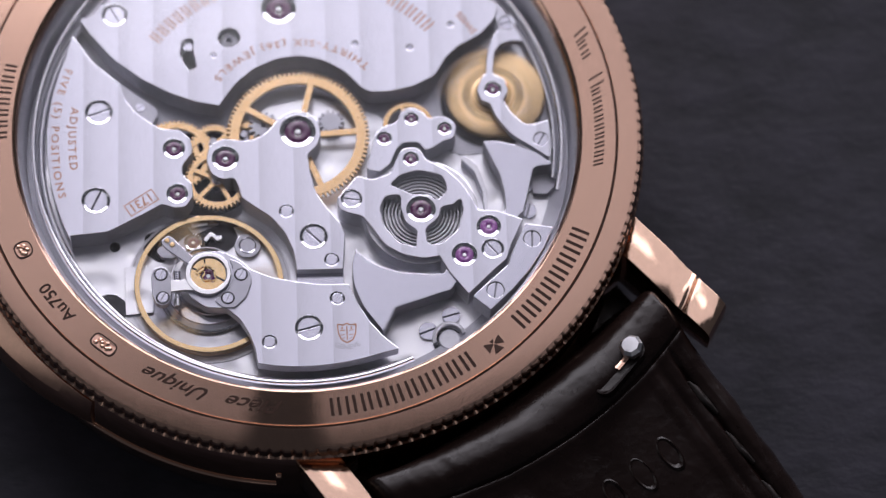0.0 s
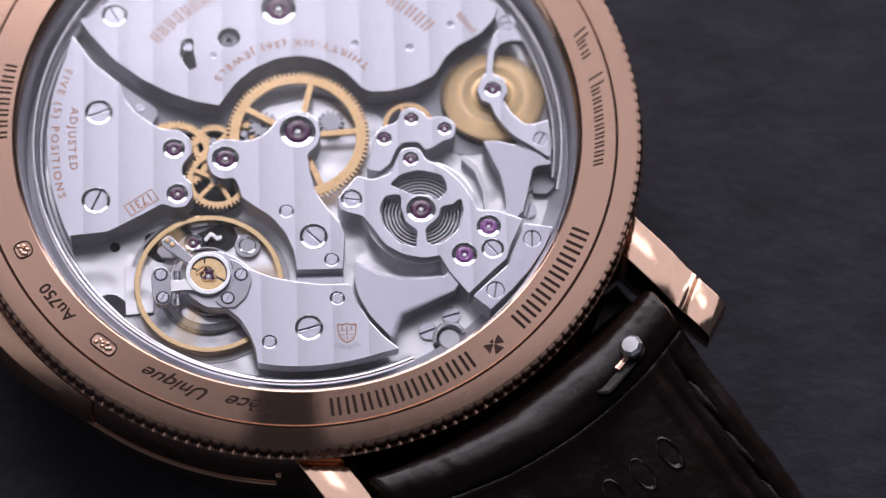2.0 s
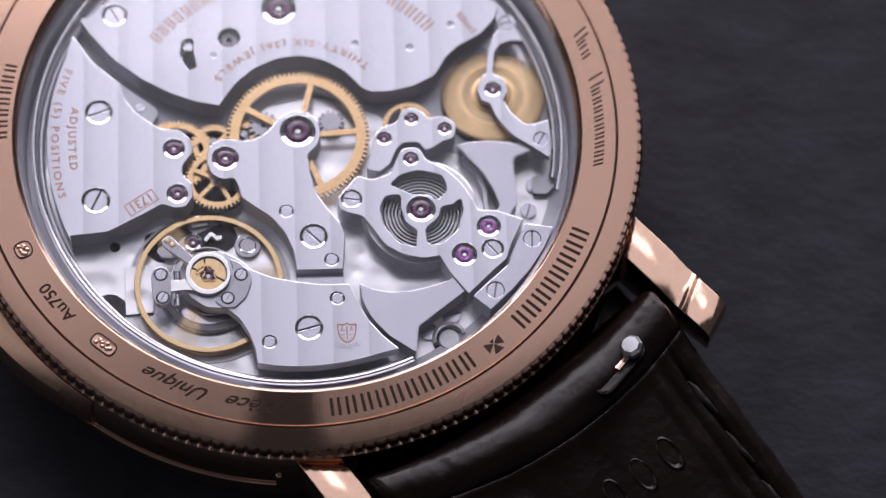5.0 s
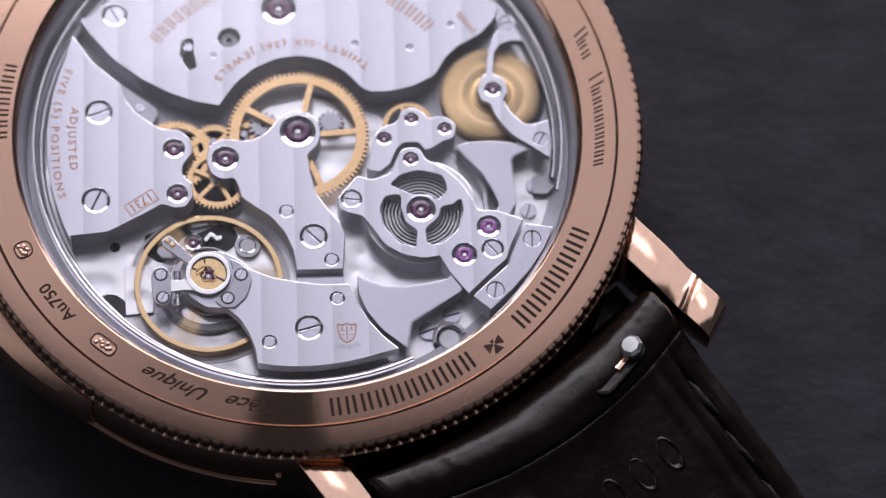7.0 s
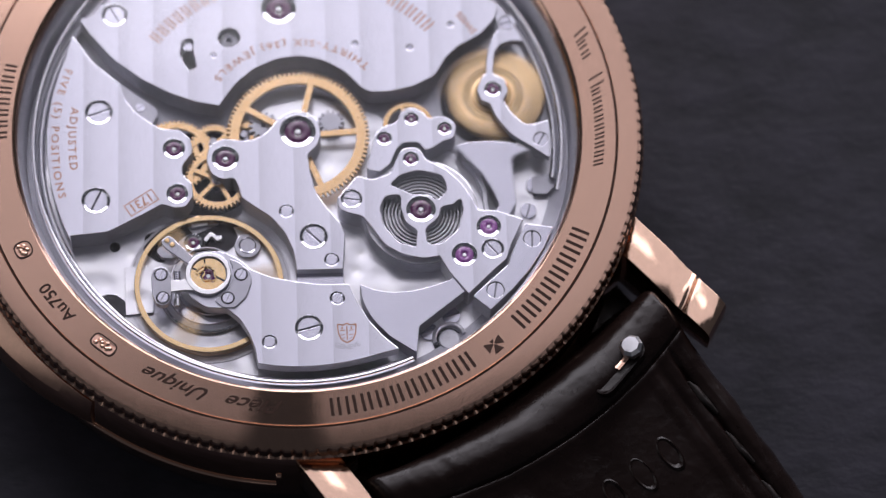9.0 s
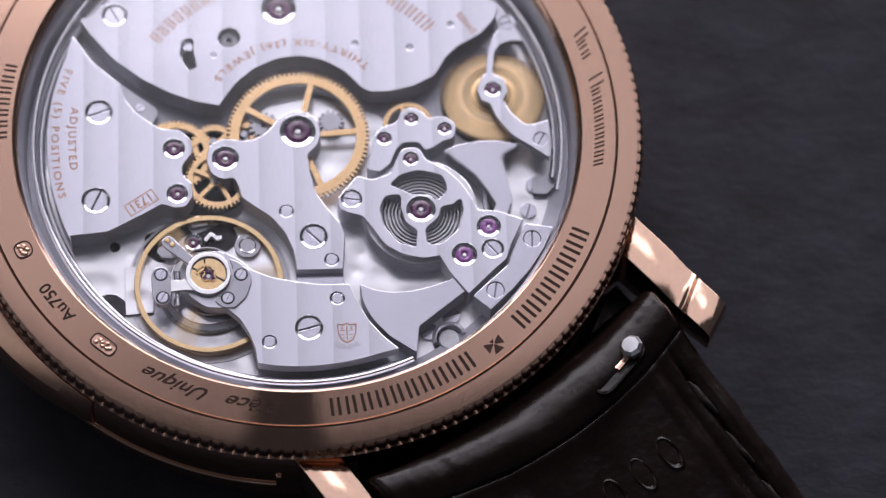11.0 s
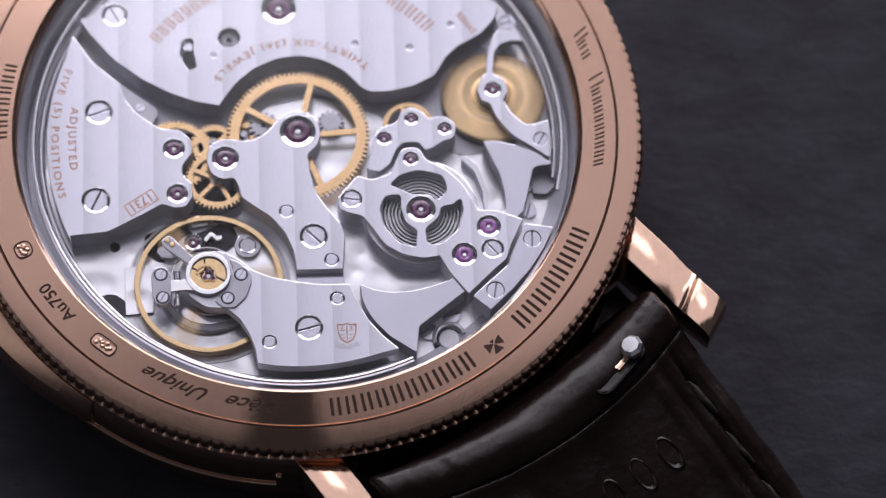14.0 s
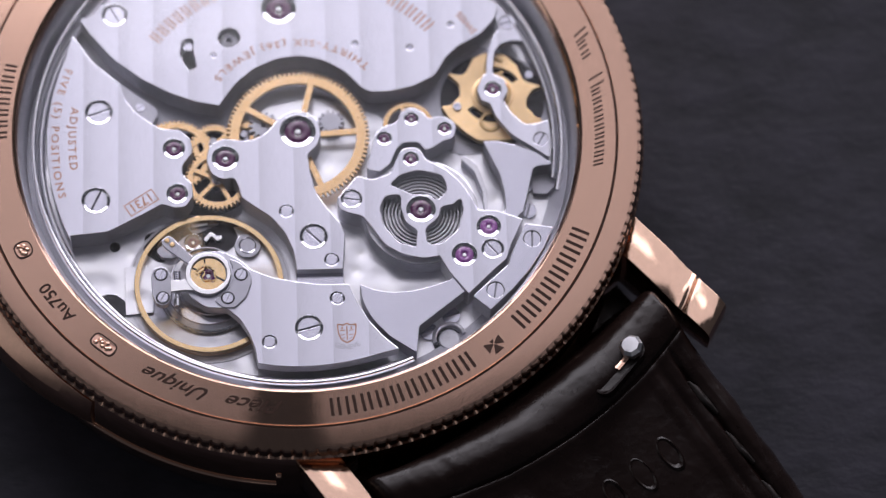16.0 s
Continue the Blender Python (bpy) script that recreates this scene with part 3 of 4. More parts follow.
# ---- bridges ----
def build_bridges():
    left = [(-12.52, 6.62, 0.1), (-11.32, 4.82, 2), (-9.75, 3.37, 0.15), (-9.53, 2.46, 0.8), (-9.03, 1.74, 0.8), (-8.28, 1.13, 0.8), (-7.57, 0.63, 0.8), (-6.54, 0.53, 0.7),
            (-5.90, -0.07, 0.7), (-5.86, -0.90, 0.5), (-6.42, -1.60, 0.6), (-6.40, -2.20, 0.5), (-5.90, -2.70, 0.6), (-5.82, -3.50, 0.6), (-6.25, -4.14, 0.5), (-6.90, -4.16, 0.4),
            (-7.55, -3.93, 0.4), (-8.68, -4.57, 2), (-9.76, -5.15, 2), (-10.53, -5.53, 1), (-12.55, -5.72, 0.08)]
    left += [(13.88 * math.cos(radians(a)), 13.88 * math.sin(radians(a)), 0) for a in range(206, 154, -4)]
    p = bridge("left_bridge", left, "striped steel bridge with gilt engraving", seats=[(-11.00, 1.76, 0.6), (-11.15, -3.62, 0.62), (-6.86, -0.57, 0.46), (-6.69, -3.32, 0.44)])
    screw(p, -11.00, 1.76, 0.60, 20)
    screw(p, -11.15, -3.62, 0.62, 65)
    jewel(p, -6.86, -0.57, 0.46)
    jewel(p, -6.69, -3.32, 0.44)
    words = arc_words("engraving", "ADJUSTED", 0.62, 12.68, 179.2, T + 0.006, GILT_INK, False, spacing=1.35, span=17.6)
    part("engraving", words, p)
    words = arc_words("engraving", "FIVE (5) POSITIONS", 0.60, 13.62, 177.8, T + 0.006, GILT_INK, False, spacing=1.35, span=34.0)
    part("engraving", words, p)
    # calibre number in its frame
    v, f = lettering("1731", 0.78)
    part("engraved_number", mesh("engraved_number", [(x * 0.95, y - 0.27, 0) for x, y, z in v], f, GILT_INK), p, "", at(-8.67, -3.83, T + 0.006, 213.5))
    frame_loop = slab("number_frame", fillet([(-0.92, -0.40, 0), (0.92, -0.40, 0), (0.92, 0.40, 0), (-0.92, 0.40, 0)]), 0, 0.012, [GILT_INK] * 3, 0.002,
                      [fillet([(-0.86, -0.34, 0), (0.86, -0.34, 0), (0.86, 0.34, 0), (-0.86, 0.34, 0)])])
    part("number_frame", frame_loop, p, "", at(-8.67, -3.83, T, 213.5))

    top = [(-12.11, 7.57, 0.1), (-11.48, 6.60, 1), (-10.22, 5.04, 3), (-8.65, 3.77, 3), (-7.08, 2.85, 3), (-5.68, 2.29, 3), (-4.33, 2.01, 0.2), (-3.95, 2.60, 1), (-3.31, 3.46, 2), (-2.35, 4.29, 2),
           (-1.08, 4.86, 2), (0.19, 5.02, 2), (1.45, 4.73, 2), (2.69, 3.99, 2), (3.55, 2.98, 0.8), (4.07, 2.65, 0.8), (5.18, 2.68, 2), (6.45, 2.95, 2), (7.75, 3.62, 1), (8.34, 4.70, 1), (9.07, 5.40, 1),
           (10.37, 6.15, 1.5), (11.15, 7.03, 1), (11.55, 7.98, 0.3)]
    top += [(13.7 * math.cos(radians(a)), 13.7 * math.sin(radians(a)), 0) for a in range(38, 146, 4)]
    top += [(-10.9, 8.5, 0.5), (-11.3, 7.9, 0.4)]
    kidney = fillet([(-6.35, 6.2, 0.35), (-5.72, 6.25, 0.3), (-5.75, 5.5, 0.8), (-5.55, 4.35, 0.3), (-6.05, 4.2, 0.3), (-6.5, 5.2, 0.9)])
    holes = [kidney, circle(-3.74, 6.23, 0.62)] + [circle(x, y, r, 16) for x, y, r in ((-4.61, 5.15, 0.17), (3.30, 5.68, 0.2), (6.37, 5.39, 0.2), (8.71, 6.76, 0.2))]
    p = bridge("barrel_bridge", top, "large striped steel barrel bridge", holes, seats=[(-10.12, 7.81, 0.56), (-0.92, 8.03, 0.72)])
    screw(p, -10.12, 7.81, 0.56, -60)
    jewel(p, -0.92, 8.03, 0.72)
    part("arbor", lathe("arbor", [(0.55, -0.9), (0.55, -0.45), (0.42, -0.38), (0.2, -0.38), (0.18, -0.7), (0, -0.7)], STEEL_DARK, n=24), p, "", at(-3.74, 6.23, T))
    for x, y in ((3.30, 5.68), (6.37, 5.39), (8.71, 6.76), (-4.61, 5.15)):
        part("steady_pin", PIN, p, "", at(x, y, T - 0.03, 0, 0.145))
    part("click", PIN, p, "polished click stud", at(-6.02, 5.9, T - 0.3, 0, 0.26))
    part("engraving", arc_words("engraving", "THIRTY-SIX (36) JEWELS", 0.62, 5.72, 94.0, T + 0.006, GILT_INK, False, (0, 0.34), spacing=1.3, span=100.0), p)
    part("engraving", arc_words("engraving", "SWISS", 0.55, 12.0, 35.5, T + 0.006, GILT_INK, False, (0, 0), 1.1), p)
    arc_bars("engraved_bar", letter_spans(142, 115, 8, 0.62) + letter_spans(58, 40, 5, 0.62), 9.65, 10.45, p, GILT_INK, T - 0.006)

    centre = [(-5.10, -1.30, 0.8), (-4.90, -0.44, 0.6), (-4.23, -0.06, 0.7), (-2.74, -0.24, 1.2), (-1.79, 0.17, 1.0), (-1.12, 1.06, 0.9), (-0.40, 1.56, 0.8), (0.45, 1.52, 0.8), (1.10, 1.03, 0.8), (1.28, 0.20, 0.8),
              (1.07, -0.55, 0.6), (0.50, -1.10, 0.4), (0.63, -2.20, 2), (0.88, -3.34, 2), (1.42, -4.31, 2), (2.20, -5.32, 0.8), (2.46, -6.01, 0.4), (2.28, -8.06, 0.06), (-0.24, -8.07, 0.06), (-0.37, -6.95, 2),
              (-0.81, -5.82, 2), (-1.57, -4.85, 2), (-2.49, -4.18, 1.5), (-3.16, -3.65, 0.4), (-3.34, -2.96, 0.6), (-3.55, -2.40, 0.4), (-4.17, -2.52, 0.6), (-4.80, -2.22, 0.7)]
    p = bridge("train_bridge", centre, "striped steel train bridge", seats=[(0.73, -6.07, 0.6), (-0.01, 0.34, 0.74), (-4.03, -1.23, 0.56), (-0.73, -4.53, 0.32), (1.68, -7.51, 0.32)])
    screw(p, 0.73, -6.07, 0.60, -45)
    jewel(p, -0.01, 0.34, 0.74)
    jewel(p, -4.03, -1.23, 0.56)
    pin(p, -0.73, -4.53)
    pin(p, 1.68, -7.51)
    part("bridge_foot", slab("bridge_foot", fillet([(-0.25, -8.75, 0.03), (2.32, -8.75, 0.03), (2.32, -7.9, 0.03), (-0.25, -7.9, 0.03)]), B, T - 0.55, [MIRROR, STEEL_POLISH, STEEL_EDGE], 0.06), p)

    cock = [(-2.70, -8.00, 0.2), (-1.63, -8.47, 2), (-0.26, -8.77, 2), (1.12, -8.97, 2), (2.56, -8.98, 0.06), (3.00, -10.06, 2), (3.67, -11.24, 2), (4.40, -12.12, 2), (5.21, -12.84, 0.06)]
    cock += [(13.75 * math.cos(radians(a)), 13.75 * math.sin(radians(a)), 0) for a in range(-72, -100, -4)]
    cock += [(-2.45, -13.50, 0.06), (-2.59, -12.56, 1), (-2.88, -11.73, 1), (-3.36, -10.89, 1), (-4.05, -10.25, 0.3), (-5.2, -10.15, 0.8), (-6.2, -9.4, 0.8), (-6.2, -7.6, 0.9), (-4.6, -6.7, 1), (-3.3, -7.4, 0.6)]
    p = bridge("balance_cock", cock, "striped steel balance cock with stamped shield", z0=T - 0.75, seats=[(0.36, -11.49, 0.6), (1.93, -9.80, 0.32), (-1.79, -12.26, 0.32)])
    screw(p, 0.36, -11.49, 0.60, 15)
    pin(p, 1.93, -9.80)
    pin(p, -1.79, -12.26)
    part("cock_foot", slab("cock_foot", fillet([(-1.6, -9.0, 0.2), (2.2, -9.3, 0.2), (4.6, -12.6, 0.2), (-2.0, -13.2, 0.2)]), B, T - 0.7, [STEEL_EDGE] * 3, 0.05), p)
    shield = [(-0.55, 0.58, 0.1), (-0.2, 0.48, 0.1), (0, 0.62, 0.1), (0.2, 0.48, 0.1), (0.55, 0.58, 0.1), (0.5, 0.0, 0.3), (0.35, -0.42, 0.3), (0, -0.62, 0.1), (-0.35, -0.42, 0.3), (-0.5, 0.0, 0.3)]
    outer = fillet(shield, 3)
    if area(outer) < 0:
        outer.reverse()
    me = slab("shield", outer, 0, 0.014, [GILT_INK] * 3, 0.002, [inset(outer, 0.07)])
    sh = part("shield", me, p, "gilt stamped shield", at(2.40, -11.85, T))
    v, f = [], []
    for x0, x1, y0, y1 in ((-0.03, 0.03, -0.45, 0.42), (-0.38, -0.1, 0.1, 0.2), (-0.36, -0.12, -0.16, -0.08), (-0.28, -0.12, -0.35, -0.27), (0.1, 0.36, 0.12, 0.2), (0.12, 0.34, -0.14, -0.06), (0.12, 0.26, -0.34, -0.27), (-0.3, -0.22, 0.2, 0.38), (0.2, 0.28, 0.2, 0.38)):
        k = len(v)
        v += [(x0, y0, 0.01), (x1, y0 + 0.04, 0.01), (x1, y1, 0.01), (x0, y1 - 0.04, 0.01)]
        f.append((k, k + 1, k + 2, k + 3))
    part("shield_relief", mesh("shield_relief", v, f, GILT_INK), p, "", at(2.40, -11.85, T))
    part("engraving", arc_words("engraving", "GENEVE", 0.40, 1.22, -90, T + 0.006, STEEL_DARK, False, (2.40, -11.6), 1.1), p)

    strike = [(2.08, -3.85, 0.2), (2.50, -3.31, 0.5), (3.20, -2.51, 0.15), (4.07, -2.74, 0.5), (5.02, -2.42, 0.5), (5.40, -1.53, 0.6), (5.72, -0.86, 0.6), (6.66, -0.82, 0.6), (7.02, -1.57, 0.5), (8.14, -2.22, 1.2), (8.98, -3.10, 1.5),
              (9.56, -4.14, 1), (9.79, -4.73, 0.25), (10.84, -4.79, 0.8), (12.25, -5.34, 0.08), (11.53, -6.82, 0.3), (11.24, -7.69, 0.5), (10.57, -8.28, 0.5), (9.09, -9.72, 0.1), (8.74, -9.27, 0.3), (8.07, -8.35, 0.6), (7.58, -7.42, 0.1),
              (6.71, -7.54, 1.5), (5.63, -7.31, 2), (4.63, -6.71, 1.5), (3.92, -5.60, 1), (3.42, -4.91, 0.6), (2.62, -4.69, 0.5), (2.16, -4.44, 0.4)]
    w1 = fillet([(4.98, -3.06, 0.15), (5.55, -2.50, 0.8), (6.55, -2.18, 1.2), (7.95, -2.55, 0.6), (8.20, -3.55, 0.7), (7.50, -4.12, 0.25), (7.20, -3.72, 0.6), (6.20, -3.70, 0.6)])
    w2 = fillet([(4.70, -3.75, 0.4), (5.60, -3.62, 0.3), (5.55, -4.50, 0.7), (5.80, -5.35, 0.7), (6.42, -5.85, 0.3), (6.30, -6.90, 0.15), (5.40, -6.60, 0.9), (4.55, -5.50, 1.2), (4.40, -4.40, 0.9)])
    w3 = fillet([(8.90, -3.92, 0.15), (8.45, -4.32, 0.3), (7.78, -4.45, 0.3), (7.62, -5.10, 0.6), (6.85, -5.75, 0.4), (6.95, -6.75, 0.3), (7.75, -6.70, 0.9), (8.70, -5.85, 1.1), (8.98, -4.70, 0.9)])
    p = bridge("strike_bridge", strike, "steel strike barrel bridge with three scrolled windows", [w1, w2, w3], chamfer=0.10, seats=[(2.86, -3.87, 0.46), (10.50, -7.06, 0.48), (6.66, -4.58, 0.6), (10.34, -5.70, 0.5), (8.94, -7.36, 0.52), (6.20, -1.51, 0.33)])
    screw(p, 2.86, -3.87, 0.46, -10)
    screw(p, 10.50, -7.06, 0.48, -50)
    jewel(p, 6.66, -4.58, 0.60)
    jewel(p, 10.34, -5.70, 0.50, pale=True)
    jewel(p, 8.94, -7.36, 0.52, pale=True)
    jewel(p, 6.20, -1.51, 0.33)
    part("barrel", slab("barrel", circle(6.66, -4.58, 3.14, 72), B, T - 0.40, [STEEL_EDGE, STEEL_POLISH, STEEL_EDGE], 0.12, [circle(6.66, -4.58, 2.6, 60)]), p, "polished steel barrel drum")
    part("mainspring", spiral("mainspring", 0.7, 2.45, 9, T - 1.3, T - 0.62, 0.07, STEEL_EDGE), p, "coiled dark steel mainspring", at(6.66, -4.58, 0))

    train = [(3.72, -2.11, 0.2), (4.03, -0.91, 2), (4.25, 0.05, 0.5), (4.70, 0.46, 0.5), (5.49, 0.73, 0.4), (5.74, 1.40, 0.5), (6.34, 1.64, 0.5), (6.92, 1.36, 0.4), (7.25, 0.93, 0.3), (8.22, 1.04, 0.5), (8.80, 0.47, 0.5), (8.66, -0.28, 0.5),
             (8.02, -0.48, 0.3), (7.45, -0.86, 0.2), (7.00, -1.01, 0.15), (6.68, -0.52, 0.4), (5.85, -0.50, 0.5), (5.42, -0.91, 0.5), (5.06, -1.80, 0.6), (4.46, -2.27, 0.4)]
    p = bridge("governor_train_bridge", train, "small steel bridge with three rubies", seats=[(4.77, -0.23, 0.32), (6.31, 0.95, 0.3), (8.14, 0.31, 0.3)])
    jewel(p, 4.77, -0.23, 0.32)
    jewel(p, 6.31, 0.95, 0.30)
    jewel(p, 8.14, 0.31, 0.30)

    outer = [(12.36, -5.61, 0.1), (13.85, -5.86, 0.05), (13.28, -7.13, 2), (12.45, -8.39, 2), (11.44, -9.54, 2), (10.25, -10.68, 0.05), (9.30, -9.85, 0.1), (10.68, -8.60, 0.5), (11.32, -8.03, 0.5), (11.64, -7.09, 0.4)]
    p = bridge("gong_bridge", outer, "satin steel plate holding the gongs", mats=[MIRROR, STEEL_POLISH, STEEL_EDGE], seats=[(12.69, -6.51, 0.382), (10.55, -9.52, 0.382)])
    screw(p, 12.69, -6.51, 0.46, 88, seat=False)
    screw(p, 10.55, -9.52, 0.46, 80, seat=False)

    arm = [(11.53, 7.99, 0.1), (12.15, 6.90, 1), (12.76, 5.63, 0.1), (12.09, 5.68, 0.4), (11.45, 5.48, 0.6), (11.11, 4.99, 0.8), (10.95, 3.58, 0.3), (11.60, 3.30, 0.5), (11.78, 2.57, 0.5), (11.47, 1.95, 0.3), (11.89, 1.17, 1.5), (12.64, 0.38, 0.8),
           (13.43, 0.50, 0.4), (13.95, 0.70, 0.1), (13.99, -0.28, 1), (13.89, -1.67, 0.1), (13.05, -1.02, 1), (11.83, -0.16, 1.5), (11.05, 0.90, 1.5), (10.72, 1.78, 0.3), (10.20, 2.0, 0.4), (10.04, 2.68, 0.5), (10.30, 3.38, 0.4), (10.58, 3.66, 0.2), (10.66, 4.72, 2), (10.96, 5.78, 1),
           (11.40, 6.48, 0.4), (11.24, 7.20, 0.5)]
    p = bridge("governor_bridge", arm, "slender curved steel governor bridge", z0=T - 0.45, seats=[(11.89, 6.83, 0.349), (13.45, -0.48, 0.332), (10.92, 2.68, 0.36)])
    screw(p, 11.89, 6.83, 0.42, 10, seat=False)
    screw(p, 13.45, -0.48, 0.40, 60, seat=False)
    jewel(p, 10.92, 2.68, 0.36)
    for x, y in ((11.9, 6.83), (13.45, -0.48)):
        part("foot", slab("foot", circle(x, y, 0.5), B, T - 0.4, [STEEL_EDGE] * 3, 0.05), p)


build_bridges()


# ---- wheels ----
def build_wheels():
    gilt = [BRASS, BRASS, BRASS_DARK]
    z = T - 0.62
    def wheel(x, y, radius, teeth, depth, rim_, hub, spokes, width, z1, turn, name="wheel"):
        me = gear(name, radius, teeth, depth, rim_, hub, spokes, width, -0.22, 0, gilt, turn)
        w = part(name, me, watch, "gilt brass train wheel with fine teeth", at(x, y, z1))
        part("arbor", lathe("arbor", [(0.32, -1.1), (0.32, 0.0), (0.2, 0.1), (0.2, 0.45), (0, 0.45)], STEEL_SATIN, n=20), w)
        return w
    wheel(-0.01, 0.34, 3.98, 90, 0.22, 0.50, 0.75, 5, 0.34, z, 76, "centre_wheel")
    wheel(-6.86, -0.57, 2.15, 52, 0.14, 0.34, 0.4, 5, 0.24, z - 0.25, 32)
    wheel(-4.50, -2.20, 1.82, 44, 0.17, 0.28, 0.4, 5, 0.24, z - 0.05, 10)
    wheel(-4.70, 0.05, 1.30, 34, 0.15, 0.26, 0.35, 4, 0.22, z - 0.30, 40)
    wheel(-3.0, 0.55, 1.05, 28, 0.15, 0.3, 0.3, 3, 0.22, z - 0.5, 0)
    wheel(6.15, 0.95, 1.42, 60, 0.06, 0.22, 0.35, 4, 0.2, z - 0.2, 15)
    # steel pinions beneath the big wheel
    for x, y, r in ((-1.9, 1.2, 0.85), (1.85, 1.35, 0.75)):
        me = gear("pinion", r, 14, 0.22, 0.5, 0.05, 3, 0.01, -0.5, 0, [STEEL_SATIN, STEEL_POLISH, STEEL_DARK])
        part("pinion", me, watch, "steel pinion", at(x, y, z - 0.35))


build_wheels()


# ---- hammers ----
def build_hammers():
    # the third material darkens the hammers' flanks as if in shade
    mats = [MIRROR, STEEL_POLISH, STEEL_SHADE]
    low = [(3.18, -8.93, 0.03), (3.88, -9.25, 1.5), (4.80, -9.47, 2), (6.03, -9.42, 3), (7.27, -9.10, 2), (8.21, -8.76, 0.2), (8.55, -7.15, 0.4), (9.30, -7.05, 0.4), (9.35, -7.8, 0.4), (8.86, -9.51, 0.2), (6.33, -11.48, 0.12), (6.15, -13.03, 0.08), (4.72, -12.03, 2), (3.83, -11.02, 2), (3.31, -9.94, 2)]
    px, py = 8.94, -7.36
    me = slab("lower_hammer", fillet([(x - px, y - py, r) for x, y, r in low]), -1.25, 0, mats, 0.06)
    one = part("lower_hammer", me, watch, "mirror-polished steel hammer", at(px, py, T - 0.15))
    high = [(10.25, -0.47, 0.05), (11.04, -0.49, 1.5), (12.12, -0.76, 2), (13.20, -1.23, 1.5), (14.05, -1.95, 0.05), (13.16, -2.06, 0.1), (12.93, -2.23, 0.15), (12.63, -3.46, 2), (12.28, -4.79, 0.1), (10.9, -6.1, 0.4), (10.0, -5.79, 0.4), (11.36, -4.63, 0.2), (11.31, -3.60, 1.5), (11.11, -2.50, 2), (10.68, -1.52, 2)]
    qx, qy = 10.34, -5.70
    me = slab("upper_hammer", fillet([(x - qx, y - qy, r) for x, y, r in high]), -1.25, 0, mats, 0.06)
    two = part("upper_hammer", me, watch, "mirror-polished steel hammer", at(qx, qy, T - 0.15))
    return one, two


hammer_low, hammer_high = build_hammers()


# ---- governor ----
def build_governor():
    # two lobes with a deep round bite out of each side
    corners = [(-2.49, 1.20, 0.08), (-1.52, 1.06, 0.3), (-1.10, 2.10, 0.3), (-0.50, 2.45, 0.6), (0.60, 2.42, 0.6), (1.25, 1.75, 0.4), (1.62, 0.85, 0.5), (2.62, 0.55, 0.08), (2.10, 0.35, 0.3), (1.78, -0.25, 0.4), (1.82, -0.75, 0.4), (2.25, -1.25, 0.3), (2.66, -1.45, 0.08),
               (2.45, -1.75, 0.2), (1.82, -1.70, 0.4), (0.95, -2.65, 0.6), (-0.75, -2.75, 0.7), (-1.45, -2.25, 0.4), (-2.30, -1.45, 0.4), (-2.72, -0.80, 0.08), (-2.15, -0.72, 0.35), (-1.74, -0.15, 0.45), (-1.80, 0.55, 0.4)]
    pts = [p * 1.06 for p in fillet(corners)]
    holes = []
    for s in (0.0, math.pi):
        # curved slot beside each weight
        a = np.linspace(radians(35) + s, radians(105) + s, 12)
        holes.append([Vector((1.72 * math.cos(t), 1.72 * math.sin(t))) for t in a] + [Vector((1.28 * math.cos(t), 1.28 * math.sin(t))) for t in a[::-1]])
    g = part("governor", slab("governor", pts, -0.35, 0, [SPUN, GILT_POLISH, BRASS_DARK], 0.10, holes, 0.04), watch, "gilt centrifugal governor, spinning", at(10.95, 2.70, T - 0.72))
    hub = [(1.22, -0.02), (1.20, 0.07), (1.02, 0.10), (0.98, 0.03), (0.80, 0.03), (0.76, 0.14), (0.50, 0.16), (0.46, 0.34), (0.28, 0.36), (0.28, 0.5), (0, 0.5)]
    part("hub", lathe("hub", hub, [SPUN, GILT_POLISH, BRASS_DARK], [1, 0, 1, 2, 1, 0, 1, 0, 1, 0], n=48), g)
    for s in (1, -1):
        part("weight_ring", lathe("weight_ring", [(0.62, 0.0), (0.60, 0.10), (0.44, 0.10), (0.42, -0.1)], BRASS_DARK, n=28, a0=radians(40), a1=radians(330)), g, "", at(0.1 * s, 1.72 * s, 0))
        part("screw", SCREW, g, "", at(-2.0 * s, -1.05 * s + 0.2, 0.10, 30, 0.24))
    return g


governor = build_governor()


